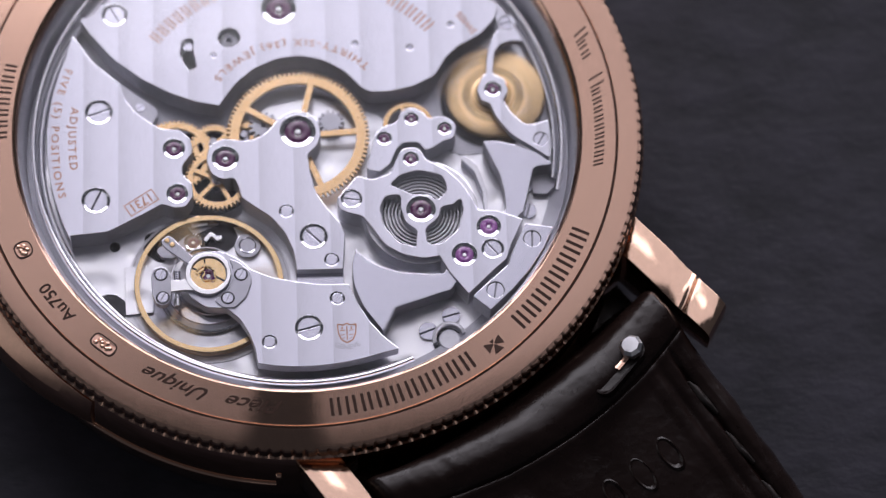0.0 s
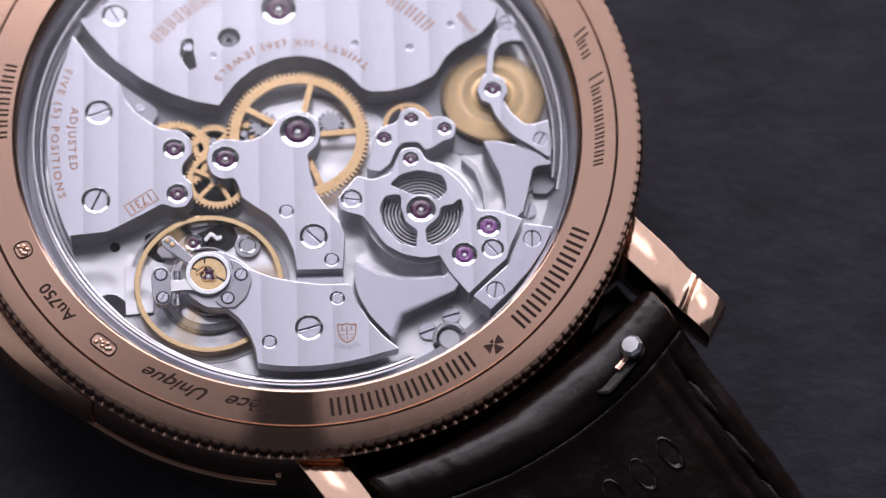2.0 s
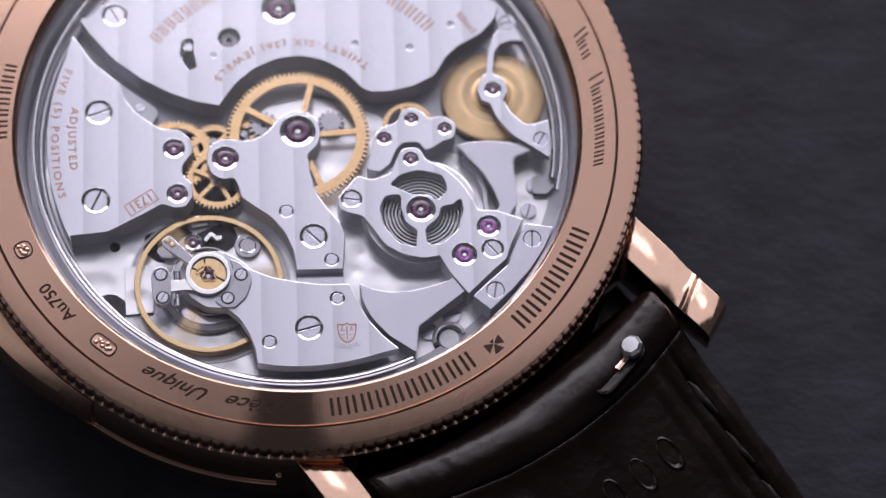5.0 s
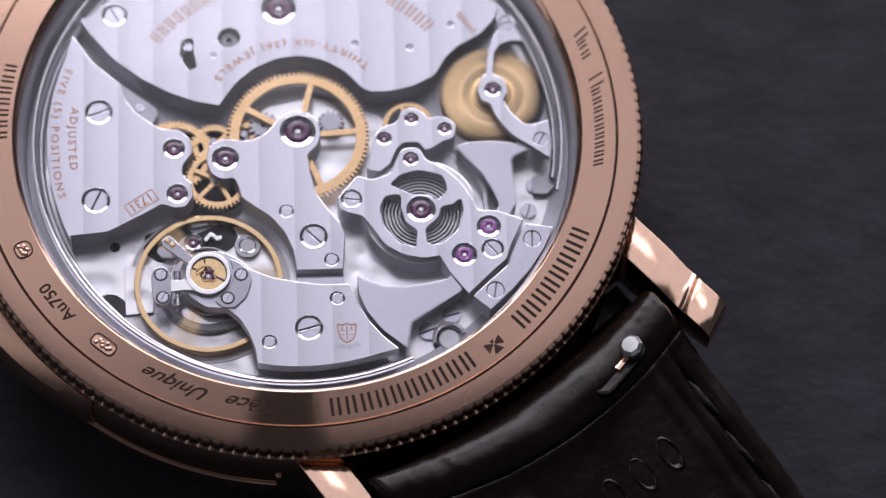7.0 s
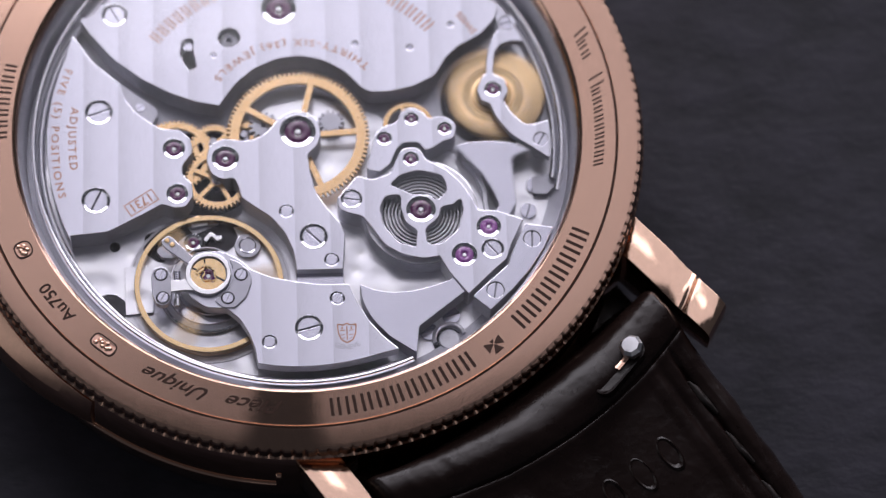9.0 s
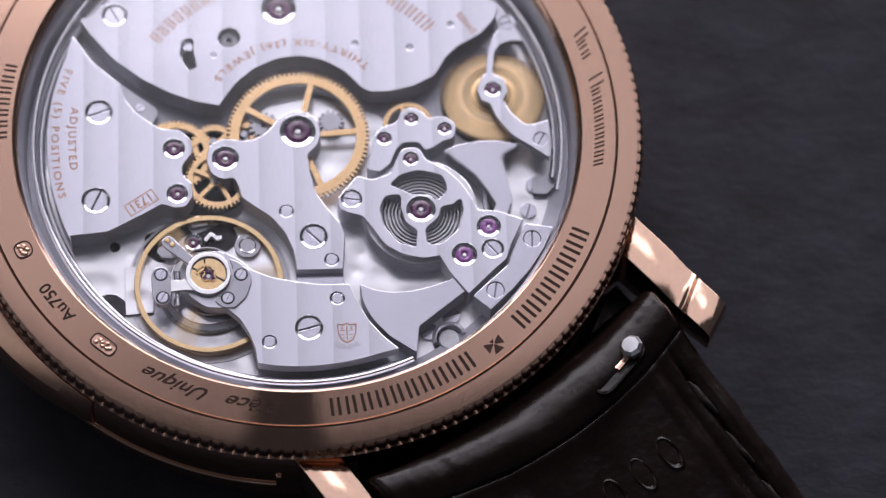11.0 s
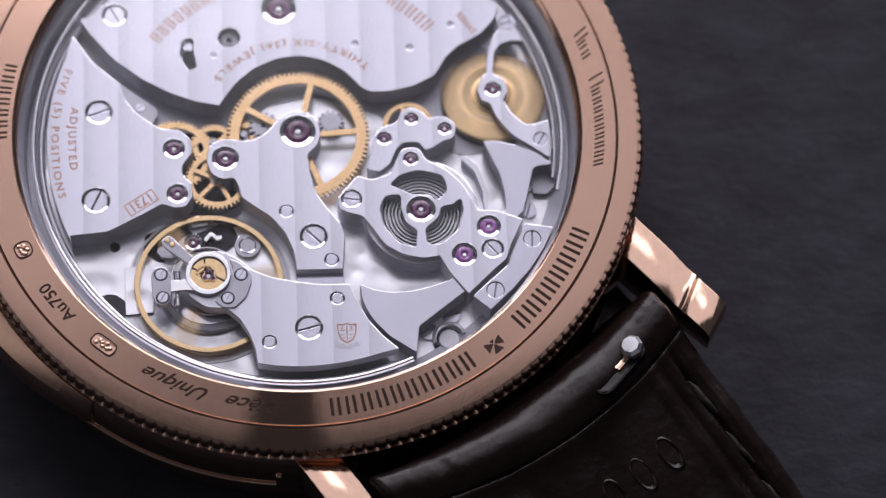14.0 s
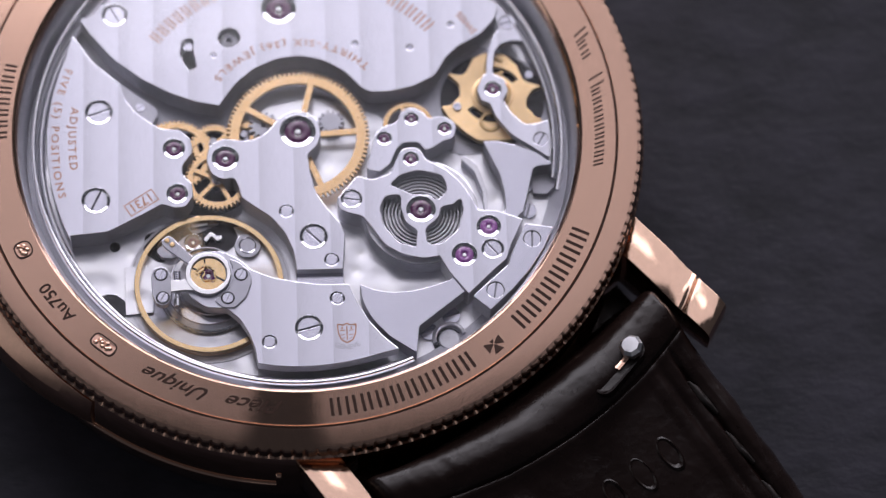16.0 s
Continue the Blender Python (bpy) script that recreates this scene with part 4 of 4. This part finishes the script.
# ---- balance with hairspring and regulator ----
def build_balance():
    x, y = -5.05, -8.30
    rim_ = circle(0, 0, 4.08, 96)
    holes = []
    for s in range(3):
        a0 = radians(25 + 120 * s)
        a1 = a0 + math.tau / 3
        d0, d1 = 0.05, 0.24
        loop = [Vector((3.80 * math.cos(a), 3.80 * math.sin(a))) for a in np.linspace(a0 + d0, a1 - d0, 24)]
        loop += [Vector((0.9 * math.cos(a), 0.9 * math.sin(a))) for a in np.linspace(a1 - d1, a0 + d1, 8)]
        holes.append(loop)
    me = slab("balance_wheel", rim_, -0.55, 0, [GILT_POLISH, GILT_POLISH, BRASS], 0.11, holes)
    bal = part("balance_wheel", me, watch, "gilt three-armed balance wheel, swinging", at(x, y, T - 0.98))
    part("roller", lathe("roller", [(0.5, -0.9), (0.5, 0.0), (0.25, 0.05), (0.25, 0.25), (0, 0.25)], STEEL_POLISH, n=24), bal)
    spring = part("hairspring", spiral("hairspring", 0.75, 1.72, 12, T - 0.62, T - 0.42, 0.035, STEEL_EDGE, 64), watch, "fine coiled steel hairspring", at(x, y, 0))
    part("outer_coil", spiral("outer_coil", 1.72, 2.05, 0.5, T - 0.62, T - 0.42, 0.04, STEEL_POLISH, 64), spring)
    reg = part("regulator", slab("regulator", circle(0, 0, 1.24, 48), T + 0.05, T + 0.30, [STEEL_BRIGHT, STEEL_POLISH, STEEL_EDGE], 0.08, [circle(0.03, 0.02, 0.99, 40)], 0.05), watch, "polished steel regulator on the balance cock", at(x, y + 0.03, 0))
    arm = fillet([(-2.55, 1.98, 0.2), (-2.18, 2.32, 0.25), (-1.88, 2.12, 0.2), (-0.82, 0.98, 0.05), (-1.10, 0.62, 0.05), (-2.35, 1.62, 0.2)])
    part("index_arm", slab("index_arm", arm, T + 0.06, T + 0.26, [STEEL_SATIN, STEEL_POLISH, STEEL_EDGE], 0.05), reg)
    for dx, dy in ((-2.22, 2.02), (-1.93, 1.76)):
        part("index_pin", PIN_GILT, reg, "gilt index pin", at(dx, dy, T + 0.28, 0, 0.16))
    tail = [Vector(p) for p in ((-2.06, -0.38), (-1.42, -0.36), (-1.12, -0.30), (-0.62, -0.98), (-0.95, -0.96), (-1.25, -0.93), (-2.03, -1.02))]
    part("tail", slab("tail", tail, T + 0.06, T + 0.27, [STEEL_BRIGHT, STEEL_POLISH, STEEL_EDGE], 0.04), reg)
    opening = [Vector(((0.40 + 0.07 * math.cos(3 * a - radians(270))) * math.cos(a), (0.40 + 0.07 * math.cos(3 * a - radians(270))) * math.sin(a))) for a in np.linspace(0, math.tau, 49)[:-1]]
    part("ring_plate", slab("ring_plate", circle(0, 0, 0.97, 40), T - 0.1, T + 0.14, [GILT_POLISH, GILT_POLISH, BRASS], 0.05, [opening], 0.05), reg, "gilt end-piece")
    for q in ((( 0.38, -0.20), (0.98, -0.52), (1.02, -0.42), (0.44, -0.10)), ((-0.93, 0.36), (-0.55, 0.22), (-0.52, 0.30), (-0.90, 0.46)), ((-0.14, 0.66), (-0.16, 0.93), (-0.24, 0.92), (-0.22, 0.64))):
        part("slot", slab("slot", [Vector(p) for p in q], T + 0.13, T + 0.15, [BLACK] * 3, 0.005), reg)
    part("jewel", JEWEL, reg, "ruby end-stone", at(0, -0.02, T + 0.10, 0, 0.42))
    # lyre-shaped shock spring bent from wire
    lyre = [(-0.62, -0.02), (-0.66, 0.16), (-0.50, 0.34), (-0.30, 0.46), (-0.10, 0.46), (0.0, 0.32), (0.12, 0.40), (0.32, 0.20), (0.36, -0.10), (0.42, -0.34), (0.22, -0.42), (0.0, -0.36), (-0.26, -0.40), (-0.34, -0.22), (-0.18, 0.06), (-0.30, 0.22), (-0.48, 0.06)]
    chunks = []
    smooth_line = fillet([(px_, py_, 0.12) for px_, py_ in lyre], 4)
    for p0, p1 in zip(smooth_line[:-1], smooth_line[1:]):
        d = (p1 - p0).normalized() * 0.008
        nrm = Vector((-d.y, d.x)).normalized() * 0.035
        q = [p0 - d + nrm, p0 - d - nrm, p1 + d - nrm, p1 + d + nrm]
        chunks.append(([(p.x, p.y, T + 0.19) for p in q] + [(p.x, p.y, T + 0.23) for p in q], [(0, 1, 2, 3), (4, 5, 6, 7), (0, 1, 5, 4), (1, 2, 6, 5), (2, 3, 7, 6), (3, 0, 4, 7)]))
    lv, lf = joined(chunks)
    part("shock_spring", mesh("shock_spring", lv, lf, GILT_POLISH), reg, "gilt lyre-shaped shock spring")
    left = [(-3.10, -0.10, 0.4), (-2.92, 0.50, 0.4), (-2.30, 0.52, 0.4), (-2.05, -0.05, 0.3), (-2.02, -1.25, 0.3), (-2.20, -1.74, 0.4), (-2.78, -1.72, 0.4), (-3.05, -1.05, 0.5)]
    right = [(1.15, 0.92, 0.05), (1.62, 0.72, 0.4), (2.22, 0.20, 0.6), (2.36, -0.50, 0.6), (2.05, -1.36, 0.6), (1.45, -1.96, 0.3), (0.75, -1.95, 0.3), (0.33, -1.52, 0.1), (0.98, -1.10, 0.6), (1.32, -0.35, 0.6), (1.32, 0.45, 0.2)]
    for nm, lo, sc in (("stud_plate", left, ((-2.57, 0.06, 70), (-2.47, -1.30, 60))), ("cap_plate", right, ((1.78, -0.05, 60), (1.05, -1.41, 65)))):
        pl = part(nm, slab(nm, fillet(lo), T - 0.35, T + 0.12, [STEEL_SATIN, STEEL_POLISH, STEEL_EDGE], 0.07), reg)
        for sx, sy, t in sc:
            part("screw", SCREW, pl, "", at(sx, sy, T + 0.15, t, 0.29))
            part("screw_seat", lathe("screw_seat", [(0.38, 0.125), (0.36, 0.135), (0.29, 0.128)], BLACK, n=24), pl, "", at(sx, sy, T))
    # fine regulating screw with its thread and knurled head
    thread = [(0.0, 1.05)]
    for k in range(9):
        thread += [(0.20, 1.0 - 0.13 * k), (0.13, 0.94 - 0.13 * k)]
    thread += [(0.13, -0.55), (0.20, -0.62), (0.20, -1.05), (0.0, -1.1)]
    part("stud_screw", lathe("stud_screw", thread, STEEL_POLISH, n=16, smooth=20), reg, "fine threaded steel regulating screw", at(-1.70, -0.72, T - 0.10) @ pose(0, 0, 0, -90, 0, 0))
    return bal


balance = build_balance()


# ---- small parts on the main plate ----
def build_plate_parts():
    for x, y, r, t in ((6.86, -11.25, 0.52, 20), (8.13, -10.35, 0.5, 15), (13.10, -2.63, 0.5, 60), (12.66, -4.17, 0.45, 75)):
        part("screw", SCREW, plate, "", at(x, y, B + 0.16, t, r))
    # flat black discs carry the shade of the bores in their colour
    for x, y, r in ((7.95, -11.9, 0.85), (-10.47, -9.5, 0.95), (-10.2, -5.75, 0.3)):
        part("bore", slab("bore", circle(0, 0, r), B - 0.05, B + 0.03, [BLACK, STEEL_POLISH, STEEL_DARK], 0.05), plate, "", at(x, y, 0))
    jewel(plate, -5.9, -5.75, 0.36, B + 0.46)
    # what lies beneath the balance: a stepped sink, a black patch as a recess's shade, the pallet bridge and a turned
    # disc
    bx, by = -5.05, -8.30
    sink = [(4.50, B), (4.50, B + 0.06), (4.36, B + 0.06), (4.34, B + 0.015), (4.10, B + 0.015), (4.08, B)]
    part("balance_sink", lathe("balance_sink", sink, STEEL_EDGE, n=80), plate, "stepped edge of the balance sink", at(bx, by, 0))
    dark = [(-3.5, 3.2, 0.3), (-1.52, 4.05, 1.0), (1.28, 3.8, 0.5), (1.75, 2.7, 0.4), (0.84, 2.0, 0.4), (-1.54, 2.0, 0.5), (-2.68, 1.5, 0.5), (-3.6, 2.2, 0.4)]
    part("cut_out_shade", slab("cut_out_shade", fillet([(x + bx, y + by, r) for x, y, r in dark]), B - 0.02, B + 0.05, [BLACK, STEEL_SATIN, STEEL_SHADE], 0.04), plate, "black patch for the shaded recess under the balance")
    pal = [(-2.9, 2.15, 0.2), (-2.5, 2.45, 0.2), (-1.9, 2.25, 0.3), (-1.5, 2.75, 0.3), (-1.0, 3.1, 0.2), (-0.55, 2.85, 0.2), (-0.95, 2.6, 0.2), (-1.3, 2.1, 0.3), (-2.0, 1.6, 0.3), (-2.6, 1.7, 0.2)]
    part("pallet_bridge", slab("pallet_bridge", fillet([(x + bx, y + by, r) for x, y, r in pal]), B, B + 0.40, [STEEL_SATIN, STEEL_POLISH, STEEL_EDGE], 0.08), plate, "small polished pallet bridge")
    hook = [(-0.1, 2.55, 0.15), (0.15, 3.0, 0.15), (0.45, 2.65, 0.1), (0.75, 2.75, 0.1), (0.75, 2.95, 0.1), (0.45, 2.9, 0.1), (0.15, 3.25, 0.2), (-0.3, 2.75, 0.15)]
    part("lever", slab("lever", fillet([(x + bx, y + by, r) for x, y, r in hook]), B, B + 0.35, [STEEL_BRIGHT, STEEL_POLISH, STEEL_EDGE], 0.05), plate, "polished lever")
    part("banking", slab("banking", fillet([(x + bx, y + by, 0.15) for x, y in ((-0.95, 3.5), (-0.1, 3.62), (0.0, 3.85), (-0.5, 3.8), (-0.95, 3.7))]), B, B + 0.3, [STEEL_BRIGHT, STEEL_POLISH, STEEL_EDGE], 0.05), plate)
    disc = [(2.82, -0.2), (2.80, 0.02), (2.66, 0.05), (2.36, 0.05), (2.32, 0.16), (1.84, 0.18), (1.80, 0.30), (0.6, 0.32), (0.0, 0.32)]
    part("turned_disc", lathe("turned_disc", disc, [STEEL_DARK, STEEL_POLISH, STEEL_SHADE], [2, 1, 0, 2, 1, 2, 1, 0], n=48, a0=radians(190), a1=radians(350)), plate, "turned steel disc under the balance cock", at(bx, by, B + 0.25))
    ledge = [(-4.62, 1.2, 0.05), (-3.4, 1.35, 0.1), (-2.9, 0.2, 0.4), (-3.05, -1.5, 0.05), (-4.55, -1.62, 0.05)]
    part("ledge", slab("ledge", fillet([(x + bx, y + by, r) for x, y, r in ledge]), B - 0.02, B + 0.22, [PEARL, STEEL_POLISH, STEEL_EDGE], 0.05), plate, "raised pearled ledge")
    jewel(plate, bx + 2.14, by + 2.35, 0.36, B + 0.3)
    part("jewel_plate", slab("jewel_plate", circle(bx + 2.14, by + 2.35, 0.72, 32), B, B + 0.28, [STEEL_SATIN, STEEL_POLISH, STEEL_EDGE], 0.08), plate)
    step = [(-9.9, 3.9, 0.1), (-9.5, 2.6, 0.6), (-8.7, 1.5, 0.6), (-8.1, 1.2, 0.3), (-7.75, 2.0, 0.4), (-8.0, 2.45, 0.4), (-9.0, 3.2, 0.8)]
    part("side_step", slab("side_step", fillet(step), B, T - 0.75, [STEEL_SATIN, STEEL_POLISH, STEEL_EDGE], 0.06), plate, "satin steel step below the bridge")
    part("screw", SCREW, plate, "", at(-8.75, 2.35, T - 0.70, 30, 0.26))
    # dark block added for the shade in the recess at the hammer's notch
    part("notch_shade_block", slab("notch_shade_block", fillet([(12.95, -2.25, 0.1), (14.25, -2.0, 0.1), (14.3, -2.7, 0.1), (13.75, -3.3, 0.3), (12.9, -3.3, 0.3)]), B, B + 0.45, [STEEL_DARK, STEEL_SATIN, STEEL_SHADE], 0.05), plate, "dark block for the shaded recess by the upper hammer")
    # black discs put the shade under wheels and governor into colour
    part("gear_shade_disc", slab("gear_shade_disc", circle(-5.1, -1.4, 2.7, 40), B + 0.05, B + 0.09, [BLACK, STEEL_SATIN, STEEL_SHADE], 0.02), plate, "black disc for the shaded hollow under the small wheels")
    part("governor_shade_disc", slab("governor_shade_disc", circle(10.95, 2.70, 2.95, 48), B + 0.05, B + 0.09, [BLACK, STEEL_SATIN, STEEL_SHADE], 0.02), plate, "black disc for the shaded hollow under the governor")
    part("spring_blade", slab("spring_blade", fillet([(9.2, -0.9, 0.2), (9.9, -1.6, 0.8), (10.4, -3.2, 0.8), (10.35, -4.6, 0.1), (10.2, -4.6, 0.1), (10.15, -3.2, 0.8), (9.7, -1.9, 0.8), (9.0, -1.2, 0.2)]), B, B + 0.7, [STEEL_EDGE, STEEL_POLISH, STEEL_DARK], 0.04), plate, "slender steel spring blade")
    part("pillar_top", lathe("pillar_top", [(0.58, B), (0.58, B + 0.10), (0.54, B + 0.14), (0.0, B + 0.14)], STEEL_EDGE, n=28, smooth=12), plate, "bright steel pillar top", at(8.0, -11.75, 0))
    part("half_ring", lathe("half_ring", [(0.95, B), (0.95, B + 0.35), (0.78, B + 0.40), (0.72, B + 0.35), (0.72, B)], STEEL_EDGE, n=32, a0=radians(20), a1=radians(200)), plate, "polished half ring", at(8.0, -11.75, 0))


build_plate_parts()


# ---- strap ----
def strap_top(u):
    return max(1.2, 7.30 - 0.21 * (u - 22.3) + 0.0011 * (u - 22.3) ** 2)


def strap_half(u):
    return 9.55 - 0.035 * max(0, u - 20)


def build_strap():
    path = [(16.6, 2.6), (18.2, 3.3)]
    for a in np.linspace(215, 88, 14):
        path.append((21.35 + 2.35 * math.cos(radians(a)), 5.80 + 2.15 * math.sin(radians(a))))
    path += [(21.75, 7.84), (22.1, 7.68), (22.45, 7.52), (22.54, 7.44), (22.60, 7.26), (22.66, 7.22), (22.72, 7.34), (22.80, 7.37), (23.0, 7.26)]
    path += [(u, strap_top(u)) for u in np.linspace(23.5, 60, 110)]

    def relief(f):
        a = abs(f)
        h = 0.0
        if a > 0.95:
            h -= 0.5 * ((a - 0.95) / 0.05) ** 2
        h -= 0.34 * math.exp(-((a - 0.843) / 0.016) ** 2)
        h -= 0.14 * math.exp(-((a - 0.735) / 0.025) ** 2)
        h += 0.12 * math.exp(-((a - 0.683) / 0.02) ** 2)
        h += 0.10 * math.exp(-((a - 0.92) / 0.03) ** 2)
        if a < 0.66:
            h -= 0.05
        return h
    fs = list(np.linspace(-1, -0.7, 30)) + list(np.linspace(-0.68, 0.68, 34)) + list(np.linspace(0.7, 1, 30))
    verts, faces = [], []
    m = len(fs)
    for i, (u, z) in enumerate(path):
        w = strap_half(u)
        fade = min(1, max(0, (u - 22.6) / 1.2))
        for f in fs:
            edge = -(1 - fade) * 0.5 * max(0, (abs(f) - 0.95) / 0.05) ** 2
            wave = 0.10 * noise.noise(Vector((u * 1.1, math.copysign(3, f), 0.4))) * max(0, (abs(f) - 0.8) / 0.2)
            crease = 0.09 * noise.noise(Vector((u * 0.45, f * 5, 1.7))) + 0.028 * noise.noise(Vector((u * 1.9, f * 20, 5.1)))
            fold = -0.16 * math.exp(-(((f + 0.62) + 0.02 * (u - 20)) / 0.02) ** 2) if u < 22.6 else -0.12 * math.exp(-(((f + 0.36) - 0.02 * (u - 22)) / 0.03) ** 2) * math.exp(-(u - 22.2) / 3)
            bow = (0.4 - 0.02 * (f * w - 1.5) ** 2) * min(1, max(0, (u - 18.2) / 2)) * min(1, max(0, (26.5 - u) / 3.5))
            side = max(0, 1 - abs(abs(f) - 0.86) / 0.09) * fade
            crease += side * (0.13 * noise.noise(Vector((u * 1.3, f * 14, 8.2))) + 0.10 * max(0, math.cos(math.tau * (u - 23.9) / 3.25)) ** 6)
            p = ALONG * (u + bow) + ACROSS * (f * w + wave)
            verts.append((p.x, p.y, z + relief(f) * fade + edge + crease + fold))
    n = len(path)
    for i in range(n - 1):
        for j in range(m - 1):
            faces.append((i * m + j, i * m + j + 1, (i + 1) * m + j + 1, (i + 1) * m + j))
    k = len(verts)
    for i, (u, z) in enumerate(path):
        for f in (-1, 1):
            p = ALONG * u + ACROSS * (f * strap_half(u))
            verts.append((p.x, p.y, 3.2 if u < 22.3 else max(0.02, 3.2 - 0.09 * (u - 22.3))))
    for i in range(n - 1):
        a = k + 2 * i
        faces.append((i * m, (i + 1) * m, a + 2, a))
        faces.append((i * m + m - 1, a + 1, a + 3, (i + 1) * m + m - 1))
        faces.append((a, a + 2, a + 3, a + 1))
    faces.append(tuple(range((n - 1) * m, n * m)) + (k + 2 * n - 1, k + 2 * n - 2))
    strap = part("strap", mesh("strap", verts, faces, LEATHER, smooth=60), watch, "glossy dark brown stitched leather strap")
    # stitches along both borders
    me = lathe("stitch", [(0, -1.25), (0.12, -1.1), (0.20, -0.6), (0.22, 0), (0.19, 0.7), (0.10, 1.12), (0, 1.22)], THREAD, n=10, wobble=lambda a, i: 0.05 * math.sin(2 * a + 1.9 * i) if 0 < i < 6 else 0.0)
    u = 25.5
    while u < 58:
        for s in (-1, 1):
            p = ALONG * u + ACROSS * (s * strap_half(u) * 0.843)
            mm = Matrix.Translation(Vector((p.x, p.y, strap_top(u) - 0.17)) * U) @ pose(0, 0, 0, 0, 0, -53.4 + s * 5) @ pose(0, 0, 0, 0, 99, 0)
            part("stitch", me, strap, "", mm)
        u += 3.25
    # quick-release slot, lever and knob
    def pill(r, x1=2.55):
        return [Vector((r * math.cos(a), r * math.sin(a))) for a in np.linspace(radians(-90), radians(-270), 12)] + [Vector((x1 + r * math.cos(a), r * math.sin(a))) for a in np.linspace(radians(90), radians(-90), 12)]
    base = Matrix.Translation((ALONG * 21.48 + ACROSS * 6.25) * U) @ pose(0, 0, 0, 0, 0, 229)
    mouth = Matrix.Translation((0, 0, 7.84 * U)) @ pose(0, 0, 0, 12, 0, 0)
    part("release_slot", slab("release_slot", [p.copy() for p in reversed(pill(0.42))], -0.5, 0.05, [THREAD] * 3, 0.02), strap, "dark spring bar slot", base @ mouth)
    lip = slab("slot_lip", list(reversed(pill(0.62))), -0.5, 0.10, [LEATHER] * 3, 0.10, [pill(0.42)], 0.06)
    part("slot_lip", soften(lip, 0.03), strap, "raised leather lip", base @ mouth)
    part("release_lever", soften(box("release_lever", 0.2, 1.45, -0.15, 0.15, 0.06, 0.20, GOLD_POLISH, 0.02), 0.03), strap, "short spring bar lever", base @ mouth)
    part("release_knob", lathe("release_knob", [(0.36, -0.4), (0.42, 0.25), (0.62, 0.32), (0.66, 0.42), (0.66, 0.78), (0.48, 0.98), (0, 0.99)], STEEL_BRIGHT, n=8, smooth=20), strap, "faceted steel release knob", base @ Matrix.Translation((0, 0, 7.80 * U)) @ pose(0, 0, 0, 14, 8, 0))
    # pressed marks in the lining
    me = lathe("pressed_mark", [(0.66, -0.2), (0.58, 0.06), (0.48, 0.15), (0.36, 0.06), (0.26, -0.2)], LEATHER, n=28, smooth=60)
    for c in (-1.2, 0.65, 2.55, 4.45):
        du = 26.9 - 0.02 * c
        part("pressed_mark", me, strap, "", Matrix.Translation((ALONG * du + ACROSS * c + Vector((0, 0, strap_top(du) - 0.10))) * U) @ pose(0, 0, 0, 0, 0, -53.4) @ pose(0, 0, 0, 0, 9, 0) @ Matrix.Diagonal((2.0, 1, 1, 1)))
    return strap


strap = build_strap()


# ---- what moves ----
DRAW = ((0.0, 0.0), (0.05, 2.5), (0.09, 6.2), (0.12, 7.9), (0.15, 10.4), (0.18, 12.2), (0.21, 14.4), (0.24, 16.5), (0.27, 18.0), (0.33, 20.0), (0.44, 23.5), (0.53, 26.0))


def lift(t, strikes, swing, period):
    """The hammer's angle: drawn back steadily before each blow, then let go."""
    for s in strikes:
        if s - period <= t < s:
            return swing * min(1.0, max(0.0, (t - (s - period) + 0.02) / period)) ** 0.9
    return 0.0


def hour_lift(t):
    """The hour hammer's angle: a quick draw that slows towards the blow."""
    phase = (t - 0.20) % 0.53
    return -float(np.interp(phase, [a for a, b in DRAW], [b for a, b in DRAW]))


def motions():
    frames_ = range(0, 481)
    low = [5.78, 6.69, 7.66]
    quarters = [5.40, 6.38, 7.37]
    minutes = [9.19, 9.66, 10.13, 10.60, 11.07, 11.54, 11.945, 12.44, 12.91, 13.37]
    rows_low, rows_high, rows_gov, rows_bal = [], [], [], []
    angle = 0.0
    turns = []
    for k in reversed(frames_):
        t = k / 30
        turns.append(angle)
        speed = 88.0 if t < 15.40 else (88.0 * (15.62 - t) / 0.22 if t < 15.62 else 0.0)
        angle -= speed
    turns.reverse()
    for k in frames_:
        t = k / 30
        rows_low.append((t, pose(8.94 * U, -7.36 * U, (T - 0.15) * U, 0, 0, hour_lift(t) if t < 4.44 else lift(t, low, -30.0, 0.75))))
        rows_high.append((t, pose(10.34 * U, -5.70 * U, (T - 0.15) * U, 0, 0, lift(t, quarters, 33.0, 0.69) if t < 8 else lift(t, minutes, 27.5, 0.42))))
        rows_gov.append((t, pose(10.95 * U, 2.70 * U, (T - 0.72) * U, 0, 0, -3.0 + turns[k])))
        rows_bal.append((t, pose(-5.05 * U, -8.30 * U, (T - 0.98) * U, 0, 0, 135.0 * (math.cos(math.tau * 3.0 * (t - 0.5)) - 1))))
    walk(hammer_low, rows_low)
    walk(hammer_high, rows_high)
    walk(governor, rows_gov)
    walk(balance, rows_bal)


motions()
